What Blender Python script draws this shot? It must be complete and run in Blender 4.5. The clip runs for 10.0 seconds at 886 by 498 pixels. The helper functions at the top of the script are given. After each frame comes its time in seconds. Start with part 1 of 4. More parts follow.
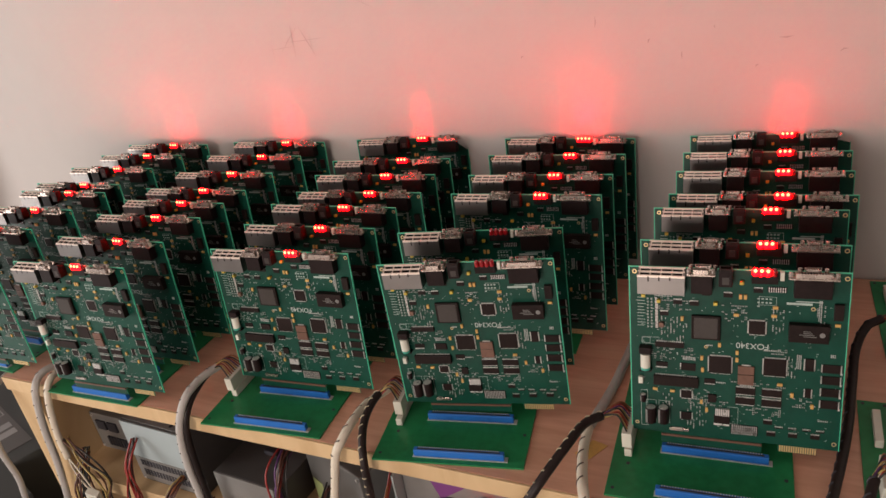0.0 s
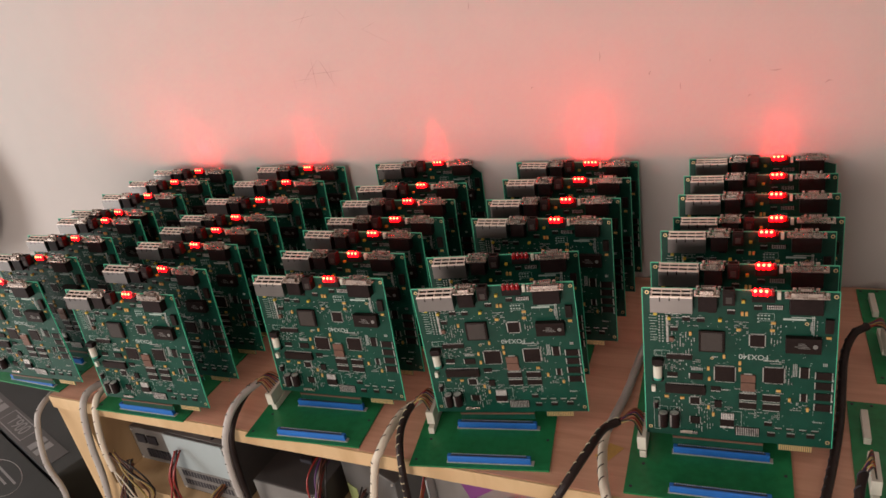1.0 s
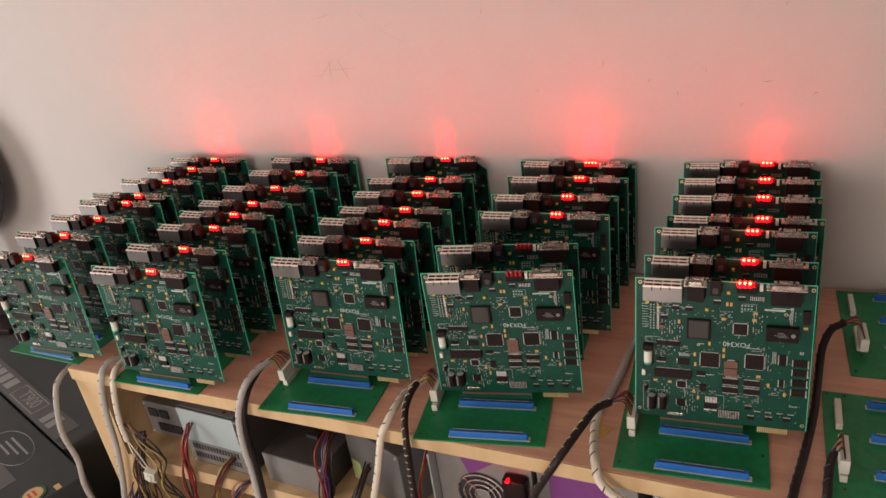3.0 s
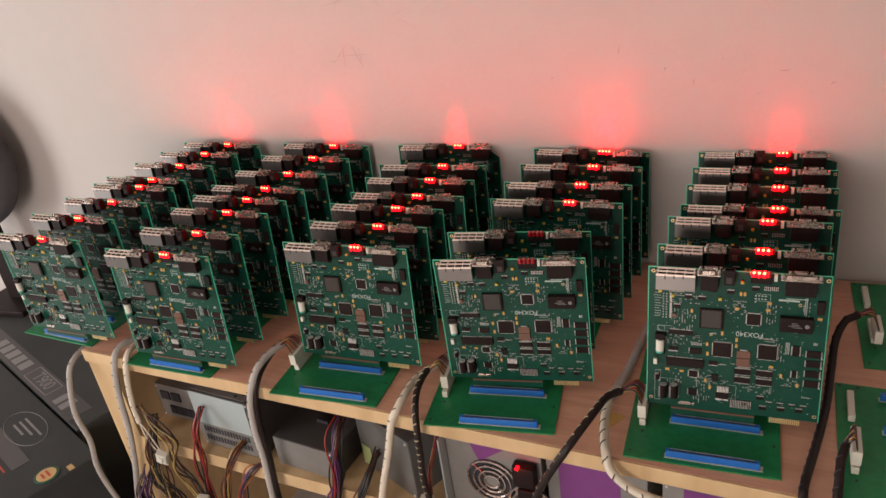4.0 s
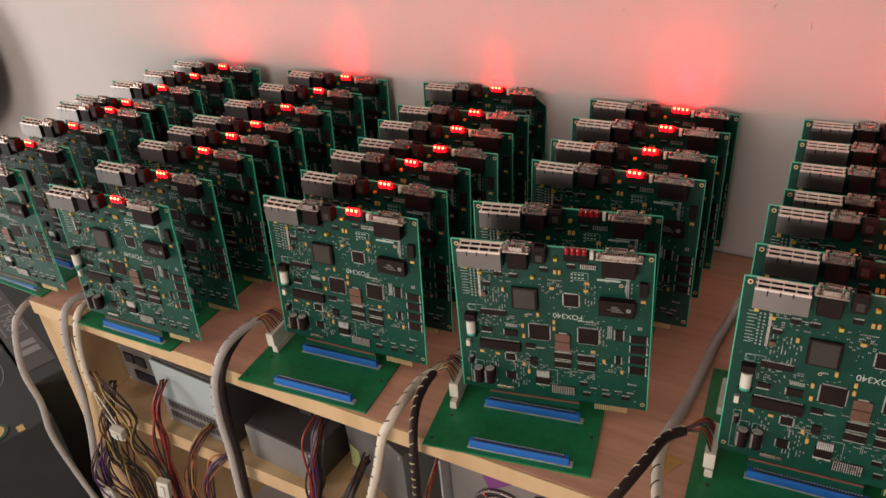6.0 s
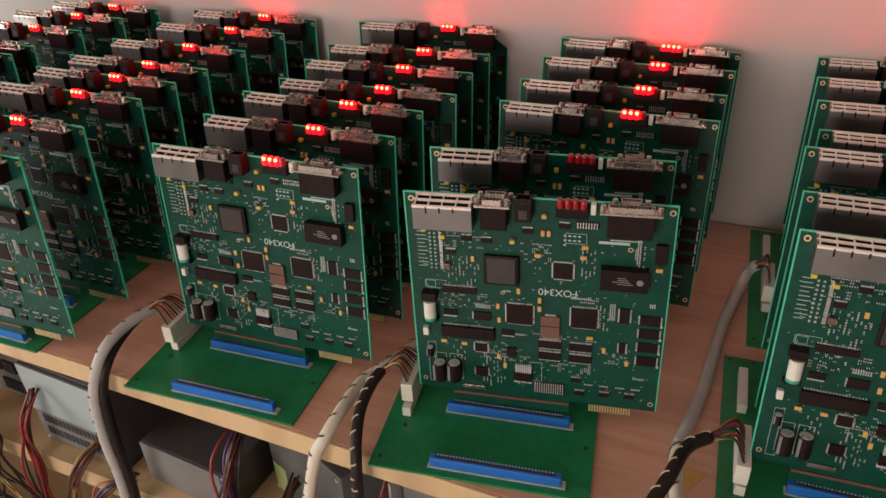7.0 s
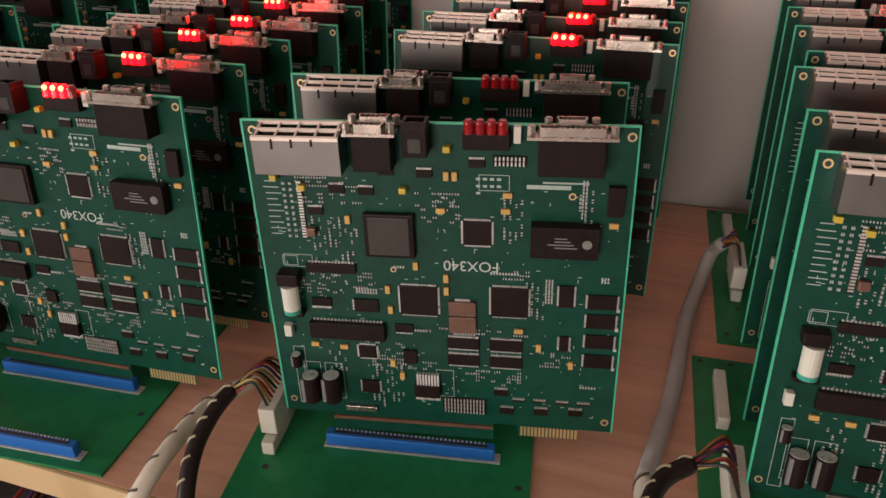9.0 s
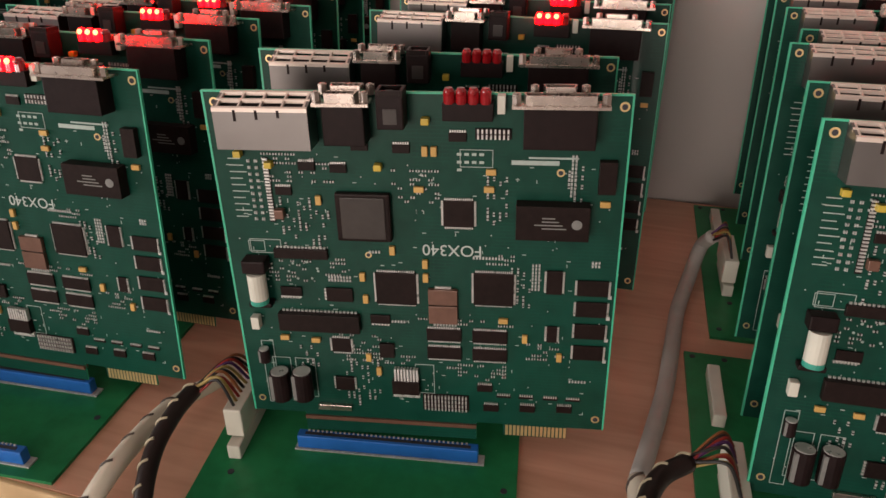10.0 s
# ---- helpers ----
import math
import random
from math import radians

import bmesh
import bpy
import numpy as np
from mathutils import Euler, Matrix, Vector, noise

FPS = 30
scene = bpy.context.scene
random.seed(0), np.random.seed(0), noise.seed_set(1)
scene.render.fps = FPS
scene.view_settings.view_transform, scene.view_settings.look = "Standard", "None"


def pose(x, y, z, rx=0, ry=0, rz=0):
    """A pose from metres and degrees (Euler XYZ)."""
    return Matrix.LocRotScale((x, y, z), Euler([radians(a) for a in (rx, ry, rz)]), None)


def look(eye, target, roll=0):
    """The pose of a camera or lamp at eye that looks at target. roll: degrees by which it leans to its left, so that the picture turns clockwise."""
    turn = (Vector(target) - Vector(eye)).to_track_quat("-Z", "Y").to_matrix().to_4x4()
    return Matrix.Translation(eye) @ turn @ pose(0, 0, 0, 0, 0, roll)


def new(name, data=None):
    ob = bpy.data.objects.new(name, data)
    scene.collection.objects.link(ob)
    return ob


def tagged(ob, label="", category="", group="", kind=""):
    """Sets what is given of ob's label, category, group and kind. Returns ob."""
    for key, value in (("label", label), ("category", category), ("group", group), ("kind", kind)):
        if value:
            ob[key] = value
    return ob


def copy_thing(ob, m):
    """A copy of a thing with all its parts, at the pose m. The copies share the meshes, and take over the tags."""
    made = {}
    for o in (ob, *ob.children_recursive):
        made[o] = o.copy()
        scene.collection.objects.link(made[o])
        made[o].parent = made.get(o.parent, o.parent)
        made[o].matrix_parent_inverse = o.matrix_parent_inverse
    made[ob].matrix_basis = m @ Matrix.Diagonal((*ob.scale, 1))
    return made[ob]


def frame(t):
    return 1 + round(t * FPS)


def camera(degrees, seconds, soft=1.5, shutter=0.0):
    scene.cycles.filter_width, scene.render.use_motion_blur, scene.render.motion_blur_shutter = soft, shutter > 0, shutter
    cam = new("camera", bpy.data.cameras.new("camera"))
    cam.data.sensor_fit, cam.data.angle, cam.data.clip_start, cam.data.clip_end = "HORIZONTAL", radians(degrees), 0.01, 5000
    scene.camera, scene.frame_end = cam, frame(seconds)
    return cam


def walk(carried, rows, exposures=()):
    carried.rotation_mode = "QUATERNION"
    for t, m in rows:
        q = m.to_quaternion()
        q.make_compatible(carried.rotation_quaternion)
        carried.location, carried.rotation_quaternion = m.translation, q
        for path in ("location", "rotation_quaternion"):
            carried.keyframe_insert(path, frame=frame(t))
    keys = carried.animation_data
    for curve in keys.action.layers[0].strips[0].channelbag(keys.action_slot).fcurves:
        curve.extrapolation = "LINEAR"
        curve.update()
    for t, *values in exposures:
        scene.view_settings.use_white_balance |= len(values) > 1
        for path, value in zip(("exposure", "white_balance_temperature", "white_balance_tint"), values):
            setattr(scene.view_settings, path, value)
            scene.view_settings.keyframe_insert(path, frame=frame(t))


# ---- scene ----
cam = camera(61.5, 10.0)
PATH = [
    (0, (0.113, -0.744, 1.41), (-0.615, 0.895, 0.523), -9.8),
    (0.5, (0.105, -0.804, 1.432), (-0.627, 0.84, 0.56), -9.9),
    (1, (0.097, -0.821, 1.494), (-0.604, 0.824, 0.597), -10.7),
    (1.5, (0.104, -0.86, 1.514), (-0.57, 0.795, 0.615), -9.9),
    (2, (0.099, -0.88, 1.515), (-0.558, 0.786, 0.624), -8.7),
    (2.5, (0.103, -0.894, 1.513), (-0.569, 0.768, 0.626), -8.5),
    (4, (0.099, -0.903, 1.508), (-0.61, 0.728, 0.593), -8.3),
    (4.5, (0.093, -0.902, 1.5), (-0.611, 0.729, 0.581), -7.0),
    (5, (0.074, -0.871, 1.488), (-0.642, 0.743, 0.549), -6.2),
    (5.5, (0.037, -0.788, 1.459), (-0.714, 0.786, 0.48), -5.3),
    (5.7, (0.026, -0.73, 1.445), (-0.747, 0.806, 0.424), -5.3),
    (6.8, (-0.071, -0.557, 1.307), (-0.699, 1.009, 0.234), -2.8),
    (7, (-0.086, -0.524, 1.279), (-0.671, 1.065, 0.214), -2.6),
    (7.5, (-0.104, -0.461, 1.22), (-0.645, 1.175, 0.206), -2.7),
    (8, (-0.101, -0.423, 1.174), (-0.593, 1.24, 0.178), -1.6),
    (8.5, (-0.093, -0.395, 1.146), (-0.54, 1.283, 0.154), -1.3),
    (9, (-0.098, -0.376, 1.132), (-0.52, 1.307, 0.137), -0.8),
    (9.5, (-0.102, -0.367, 1.124), (-0.508, 1.325, 0.136), -0.1),
    (10, (-0.102, -0.357, 1.101), (-0.477, 1.355, 0.137), -0.2),
]
walk(cam, [(t, look(eye, target, roll)) for t, eye, target, roll in PATH], exposures=((0.0, 0.27), (5.5, 0.28), (7.0, 0.2), (10.0, 0.16)))

scene.cycles.use_denoising = True

# ------------------------------------------------------------------ light
world = bpy.data.worlds.new("sky")
scene.world = world
world.use_nodes = True
wn = world.node_tree.nodes
sky = wn.new("ShaderNodeTexSky")
sky.sky_type, sky.sun_disc, sky.sun_elevation, sky.sun_rotation = "NISHITA", False, radians(25), radians(-60)
world.node_tree.links.new(sky.outputs[0], wn["Background"].inputs[0])
wn["Background"].inputs[1].default_value = 0.1


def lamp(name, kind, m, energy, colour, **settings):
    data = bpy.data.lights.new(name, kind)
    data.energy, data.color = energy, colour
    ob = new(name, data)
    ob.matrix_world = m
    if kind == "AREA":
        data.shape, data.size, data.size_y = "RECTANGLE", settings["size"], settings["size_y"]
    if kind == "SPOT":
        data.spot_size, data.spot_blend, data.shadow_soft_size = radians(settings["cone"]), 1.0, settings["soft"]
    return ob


WIN = (-3.62, -1.2, 1.2)
lamp("window_daylight", "AREA", look(WIN, (-1.0, -0.6, 1.2)), 52, (1.0, 0.93, 0.89), size=1.2, size_y=1.7)

lamp("front_window_daylight", "AREA", look((-0.75, -2.97, 1.1), (-0.4, 0.0, 1.0)), 40, (1.0, 0.84, 0.75), size=1.3, size_y=1.1)

# ------------------------------------------------------------------ materials
def mat(name, colour, rough=0.5, metal=0.0, vary=0.15, grain=60.0, bump=0.0, coat=0.0, spec=0.5):
    """A procedural surface: base colour varied at two scales, and relief."""
    m = bpy.data.materials.new(name)
    m.use_nodes = True
    nt = m.node_tree
    n, l = nt.nodes, nt.links
    p = n["Principled BSDF"]
    p.inputs["Roughness"].default_value, p.inputs["Metallic"].default_value = rough, metal
    p.inputs["Coat Weight"].default_value, p.inputs["Specular IOR Level"].default_value = coat, spec
    co = n.new("ShaderNodeTexCoord")
    info = n.new("ShaderNodeObjectInfo")
    off = n.new("ShaderNodeVectorMath")
    off.operation = "MULTIPLY_ADD"
    l.new(info.outputs["Random"], off.inputs[0])
    off.inputs[1].default_value = (3.1, 5.7, 2.3)
    l.new(co.outputs["Object"], off.inputs[2])
    fine, broad = n.new("ShaderNodeTexNoise"), n.new("ShaderNodeTexNoise")
    fine.inputs["Scale"].default_value, broad.inputs["Scale"].default_value = grain, grain / 9
    fine.inputs["Detail"].default_value, broad.inputs["Detail"].default_value = 4, 3
    for t in (fine, broad):
        l.new(off.outputs[0], t.inputs["Vector"])
    add = n.new("ShaderNodeMath")
    add.operation = "ADD"
    l.new(fine.outputs["Fac"], add.inputs[0])
    l.new(broad.outputs["Fac"], add.inputs[1])
    ramp = n.new("ShaderNodeMapRange")
    ramp.inputs["From Min"].default_value, ramp.inputs["From Max"].default_value = 0.6, 1.4
    ramp.inputs["To Min"].default_value, ramp.inputs["To Max"].default_value = 1 - vary, 1 + vary
    l.new(add.outputs[0], ramp.inputs["Value"])
    mul = n.new("ShaderNodeVectorMath")
    mul.operation = "SCALE"
    mul.inputs[0].default_value = colour
    l.new(ramp.outputs[0], mul.inputs["Scale"])
    l.new(mul.outputs[0], p.inputs["Base Color"])
    rr = n.new("ShaderNodeMapRange")
    rr.inputs["To Min"].default_value, rr.inputs["To Max"].default_value = max(rough - 0.08, 0.02), min(rough + 0.12, 1)
    l.new(fine.outputs["Fac"], rr.inputs["Value"])
    l.new(rr.outputs[0], p.inputs["Roughness"])
    if bump:
        b = n.new("ShaderNodeBump")
        b.inputs["Strength"].default_value, b.inputs["Distance"].default_value = bump, 0.002
        l.new(fine.outputs["Fac"], b.inputs["Height"])
        l.new(b.outputs[0], p.inputs["Normal"])
    return m


def glow(name, colour, strength):
    m = bpy.data.materials.new(name)
    m.use_nodes = True
    p = m.node_tree.nodes["Principled BSDF"]
    p.inputs["Base Color"].default_value = (*colour, 1)
    p.inputs["Emission Color"].default_value = (*colour, 1)
    p.inputs["Emission Strength"].default_value = strength
    p.inputs["Roughness"].default_value = 0.2
    return m


def pcb_material(name, colour, trace, amount):
    """Solder mask with fine copper tracks showing through it."""
    m = mat(name, colour, 0.34, 0, 0.25, 90, coat=0.08, spec=0.22)
    n, l = m.node_tree.nodes, m.node_tree.links
    p = n["Principled BSDF"]
    base = p.inputs["Base Color"].links[0].from_socket
    co = n.new("ShaderNodeTexCoord")
    turn = n.new("ShaderNodeMapping")
    turn.inputs["Rotation"].default_value = (radians(90), 0, 0)
    l.new(co.outputs["Object"], turn.inputs["Vector"])
    bricks = n.new("ShaderNodeTexBrick")
    bricks.inputs["Scale"].default_value = 1
    for key, v in (("Brick Width", 0.0135), ("Row Height", 0.0022), ("Mortar Size", 0.00035), ("Mortar Smooth", 0.2), ("Bias", 0)):
        bricks.inputs[key].default_value = v
    bricks.inputs["Color1"].default_value = bricks.inputs["Color2"].default_value = (0, 0, 0, 1)
    bricks.inputs["Mortar"].default_value = (1, 1, 1, 1)
    l.new(turn.outputs[0], bricks.inputs["Vector"])
    where = n.new("ShaderNodeTexNoise")
    where.inputs["Scale"].default_value = 45
    l.new(co.outputs["Object"], where.inputs["Vector"])
    cut = n.new("ShaderNodeMapRange")
    cut.inputs["From Min"].default_value, cut.inputs["From Max"].default_value = 0.5, 0.56
    cut.inputs["To Max"].default_value = amount
    l.new(where.outputs["Fac"], cut.inputs["Value"])
    both = n.new("ShaderNodeMath")
    both.operation = "MULTIPLY"
    l.new(bricks.outputs["Color"], both.inputs[0])
    l.new(cut.outputs[0], both.inputs[1])
    mix = n.new("ShaderNodeMix")
    mix.data_type = "RGBA"
    l.new(both.outputs[0], mix.inputs["Factor"])
    l.new(base, mix.inputs[6])
    mix.inputs[7].default_value = (*trace, 1)
    l.new(mix.outputs[2], p.inputs["Base Color"])
    return m


def wood_material(name, light, dark, stretch, rough):
    m = mat(name, light, rough, 0, 0.1, 60, bump=0.08)
    n, l = m.node_tree.nodes, m.node_tree.links
    p = n["Principled BSDF"]
    co = n.new("ShaderNodeTexCoord")
    mp = n.new("ShaderNodeMapping")
    mp.inputs["Scale"].default_value = stretch
    l.new(co.outputs["Object"], mp.inputs["Vector"])
    g = n.new("ShaderNodeTexNoise")
    g.inputs["Scale"].default_value, g.inputs["Detail"].default_value, g.inputs["Distortion"].default_value = 6, 6, 0.8
    l.new(mp.outputs[0], g.inputs["Vector"])
    r = n.new("ShaderNodeValToRGB")
    r.color_ramp.elements[0].position, r.color_ramp.elements[1].position = 0.3, 0.72
    r.color_ramp.elements[0].color, r.color_ramp.elements[1].color = (*dark, 1), (*light, 1)
    l.new(g.outputs["Fac"], r.inputs["Fac"])
    l.new(r.outputs[0], p.inputs["Base Color"])
    return m


M_PCB = pcb_material("green_solder_mask", (0.004, 0.053, 0.035), (0.006, 0.1, 0.066), 0.2)
M_BASE = pcb_material("green_base_board", (0.018, 0.2, 0.072), (0.03, 0.26, 0.1), 0.2)
# edge green is brightened: light caught by the cut edge is in the colour
M_EDGE = mat("board_edge", (0.06, 0.52, 0.31), 0.4, 0, 0.15, 200)
M_CHIP = mat("black_chip", (0.017, 0.01, 0.009), 0.4, 0, 0.3, 300, bump=0.05, spec=0.12)
M_CHIPTOP = mat("grey_chip_top", (0.05, 0.042, 0.038), 0.3, 0, 0.15, 200, spec=0.3)
M_BLACK = mat("black_plastic", (0.016, 0.009, 0.009), 0.42, 0, 0.3, 200, bump=0.05, spec=0.12)
M_TIN = mat("tinned_metal", (0.74, 0.72, 0.69), 0.28, 0.55, 0.15, 150)
M_STEEL = mat("plated_steel", (0.56, 0.48, 0.43), 0.25, 0.95, 0.1, 90)
M_DARKTIN = mat("grey_connector_insert", (0.05, 0.04, 0.038), 0.4, 0.1, 0.15, 120)
M_HOUSING = mat("grey_housing", (0.2, 0.187, 0.18), 0.35, 0.93, 0.08, 60)
M_SHELL = mat("pale_socket_rim", (0.84, 0.72, 0.64), 0.32, 0.3, 0.12, 120)
M_GOLD = mat("gold_finger", (0.72, 0.55, 0.27), 0.35, 0.7, 0.1, 200)
M_TANT = mat("yellow_tantalum", (0.6, 0.36, 0.1), 0.45, 0, 0.15, 200)
M_JUMP = mat("yellow_jumper", (0.6, 0.44, 0.05), 0.4, 0, 0.1, 200)
M_SILK = mat("white_silkscreen", (0.42, 0.5, 0.46), 0.5, 0, 0.15, 300)
M_MODEL = mat("white_model_print", (0.5, 0.56, 0.53), 0.5, 0, 0.1, 300)
M_FADED = mat("faded_print", (0.2, 0.2, 0.19), 0.5, 0, 0.2, 300)
M_WHITE = mat("white_plastic", (0.68, 0.67, 0.58), 0.4, 0, 0.06, 90)
M_CERAMIC = mat("pale_component", (0.5, 0.51, 0.49), 0.4, 0.2, 0.3, 400)
M_BROWN = mat("brown_component", (0.16, 0.08, 0.055), 0.35, 0.2, 0.2, 200)
M_RED = mat("red_component", (0.5, 0.06, 0.04), 0.4, 0, 0.1, 200)
M_TEAL = mat("teal_sleeve", (0.04, 0.35, 0.26), 0.4, 0, 0.1, 200)
M_BLUE = mat("blue_slot", (0.016, 0.14, 0.5), 0.4, 0, 0.12, 150)
# stands in for shade inside slots and holes; also colours small dark parts
M_DARK = mat("dark_slot", (0.03, 0.03, 0.04), 0.6, 0, 0.2, 150)
M_LENS = mat("red_led_lens", (0.3, 0.008, 0.012), 0.15, 0, 0.05, 100, coat=0.5)
M_LIT = glow("lit_red_led", (1.0, 0.0002, 0.0006), 62)
M_CORE = glow("lit_red_core", (1.0, 0.3, 0.1), 5)
M_WALL = mat("white_plaster", (0.53, 0.493, 0.472), 0.75, 0, 0.035, 14, bump=0.05)
M_WOODTOP = wood_material("pinkish_laminate", (0.68, 0.385, 0.27), (0.56, 0.3, 0.2), (1.5, 14, 1.5), 0.42)
M_WOODEDGE = wood_material("pale_wood", (0.66, 0.48, 0.27), (0.52, 0.35, 0.18), (3, 3, 0.6), 0.5)
M_FLOOR = mat("grey_floor", (0.42, 0.41, 0.4), 0.3, 0, 0.2, 8, bump=0.1)
M_PSU = mat("grey_sheet_metal", (0.25, 0.245, 0.235), 0.42, 0.35, 0.12, 40)
M_PSUM = mat("mid_grey_sheet_metal", (0.15, 0.145, 0.138), 0.45, 0.35, 0.15, 40)
M_PSUD = mat("dark_sheet_metal", (0.075, 0.07, 0.068), 0.5, 0.2, 0.15, 40)
M_PSUL = mat("pale_sheet_metal", (0.4, 0.47, 0.48), 0.4, 0.2, 0.06, 30)
M_LABEL = mat("yellow_green_label", (0.42, 0.5, 0.22), 0.45, 0, 0.15, 60)
M_PURPLE = mat("purple_label", (0.17, 0.04, 0.19), 0.4, 0, 0.08, 60)
# grey wraps, and the shaded stretch of one cream cable
M_GREYCABLE = mat("grey_spiral_wrap", (0.42, 0.4, 0.375), 0.5, 0, 0.12, 60, bump=0.1)
M_WHITECABLE = mat("cream_spiral_wrap", (0.66, 0.6, 0.49), 0.45, 0, 0.1, 60, bump=0.1)
M_BLACKCABLE = mat("black_spiral_wrap", (0.02, 0.013, 0.012), 0.4, 0, 0.35, 90, bump=0.15, spec=0.22)
M_PALETICK = mat("pale_wrap_edge", (0.42, 0.36, 0.24), 0.5, 0, 0.2, 90)
M_TICK = mat("wrap_gap", (0.06, 0.045, 0.035), 0.6, 0, 0.3, 90)
M_SCRATCH = mat("pencil_scratch", (0.4, 0.36, 0.34), 0.8, 0, 0.2, 90)
M_CARTON = mat("black_carton", (0.05, 0.053, 0.053), 0.5, 0, 0.25, 12, bump=0.03, spec=0.2)
M_CARTONL = mat("grey_print", (0.085, 0.08, 0.08), 0.5, 0, 0.15, 20)
M_PRINT = mat("grey_lettering", (0.24, 0.235, 0.235), 0.5, 0, 0.1, 60)
M_CHAIR = mat("black_upholstery", (0.06, 0.056, 0.064), 0.8, 0, 0.25, 200, bump=0.3)
M_MEDAL = mat("dark_green_print", (0.03, 0.1, 0.06), 0.5, 0, 0.15, 60)
M_GOLDPRINT = mat("gold_print", (0.62, 0.42, 0.18), 0.45, 0.1, 0.1, 60)
WIRES = [mat("wire_" + n, c, 0.4, 0, 0.1, 90) for n, c in (("black", (0.02, 0.02, 0.02)), ("red", (0.26, 0.02, 0.015)), ("orange", (0.34, 0.12, 0.04)),
         ("yellow", (0.36, 0.26, 0.08)), ("purple", (0.09, 0.025, 0.12)), ("brown", (0.09, 0.03, 0.02)))]


# ------------------------------------------------------------------ mesh helpers
def box(bm, x0, x1, y0, y1, z0, z1, bevel=0.0):
    made = bmesh.ops.create_cube(bm, size=1, matrix=Matrix.Translation(((x0 + x1) / 2, (y0 + y1) / 2, (z0 + z1) / 2)) @ Matrix.Diagonal((abs(x1 - x0), abs(y1 - y0), abs(z1 - z0), 1)))
    if bevel:
        edges = list({e for v in made["verts"] for e in v.link_edges})
        bmesh.ops.bevel(bm, geom=edges, offset=bevel, segments=2, affect="EDGES", profile=0.6)
    return made["verts"]


def cyl(bm, centre, r, depth, axis="z", seg=14, r2=None):
    turn = {"z": pose(0, 0, 0), "y": pose(0, 0, 0, 90), "x": pose(0, 0, 0, 0, 90)}[axis]
    return bmesh.ops.create_cone(bm, cap_ends=True, segments=seg, radius1=r, radius2=r if r2 is None else r2, depth=depth, matrix=Matrix.Translation(centre) @ turn)["verts"]


def part(name, bm, material, parent=None, label="", smooth=False, kind=""):
    me = bpy.data.meshes.new(name)
    bm.normal_update()
    bm.to_mesh(me)
    bm.free()
    for m in material if isinstance(material, (list, tuple)) else (material,):
        me.materials.append(m)
    if smooth:
        me.shade_smooth()
    ob = new(name, me)
    ob.parent = parent
    return tagged(ob, label, kind=kind)


def one(name, material, parent, *dims, bevel=0.0, label=""):
    bm = bmesh.new()
    box(bm, *dims, bevel=bevel)
    return part(name, bm, material, parent, label)


def thing(name, m, label, category, group="", kind=""):
    ob = new(name)
    ob.empty_display_size = 0.02
    ob.matrix_world = m
    return tagged(ob, label, category, group, kind)


def spline(points, steps=8):
    """Catmull-Rom through the points."""
    p = [Vector(q) for q in points]
    p = [p[0] * 2 - p[1]] + p + [p[-1] * 2 - p[-2]]
    out = []
    for i in range(1, len(p) - 2):
        for s in range(steps):
            t = s / steps
            a, b, c, d = p[i - 1:i + 3]
            out.append(0.5 * (2 * b + (c - a) * t + (2 * a - 5 * b + 4 * c - d) * t * t + (3 * b - a - 3 * c + d) * t ** 3))
    return out + [p[-2]]


def frames(path):
    """A frame at each point of a path that turns as little as it can."""
    up, out = Vector((0.3, 0.2, 1)), []
    for i, q in enumerate(path):
        d = (path[min(i + 1, len(path) - 1)] - path[max(i - 1, 0)]).normalized()
        side = (up - d * up.dot(d)).normalized()
        out.append((q, side, d.cross(side)))
        up = side
    return out


def tube(bm, path, r, seg=10):
    rings = []
    for q, a, b in frames(path):
        rings.append([bm.verts.new(q + r * (math.cos(k * math.tau / seg) * a + math.sin(k * math.tau / seg) * b)) for k in range(seg)])
    for u, v in zip(rings, rings[1:]):
        for k in range(seg):
            bm.faces.new((u[k], u[(k + 1) % seg], v[(k + 1) % seg], v[k]))
    bm.faces.new(rings[0][::-1])
    bm.faces.new(rings[-1])


def text_mesh(name, words, size, material, parent, m, label=""):
    data = bpy.data.curves.new(name, "FONT")
    data.body, data.size, data.align_x, data.align_y, data.extrude = words, size, "CENTER", "CENTER", 0.00008
    tmp = new(name, data)
    me = bpy.data.meshes.new_from_object(tmp.evaluated_get(bpy.context.evaluated_depsgraph_get()))
    bpy.data.objects.remove(tmp)
    me.materials.clear()
    me.materials.append(material)
    ob = new(name, me)
    ob.parent = parent
    ob.matrix_local = m
    return tagged(ob, label)


# ------------------------------------------------------------------ the room
def slab(name, m, material, label, category, dims):
    bm = bmesh.new()
    for d in dims:
        box(bm, *d)
    ob = part(name, bm, material, None, label, kind="structure")
    ob.matrix_world = m
    return tagged(ob, category=category)


WALL_TURN = -3.9
WALL_Y = 0.447
slab("wall_back", pose(0, WALL_Y, 0, 0, 0, WALL_TURN), M_WALL, "scuffed off-white plaster wall behind the table", "wall", [(-3.8, 2.6, 0, 0.15, 0, 2.72)])
slab("floor", pose(0, 0, 0), M_FLOOR, "pale grey polished floor under the table", "floor", [(-4.0, 2.7, -3.2, 0.9, -0.1, 0)])
slab("ceiling", pose(0, 0, 0), M_WALL, "plain white ceiling", "ceiling", [(-4.0, 2.7, -3.2, 0.9, 2.72, 2.85)])
slab("wall_right", pose(0, 0, 0), M_WALL, "plain white wall", "wall", [(2.5, 2.65, -3.0, 0.3, 0, 2.72)])
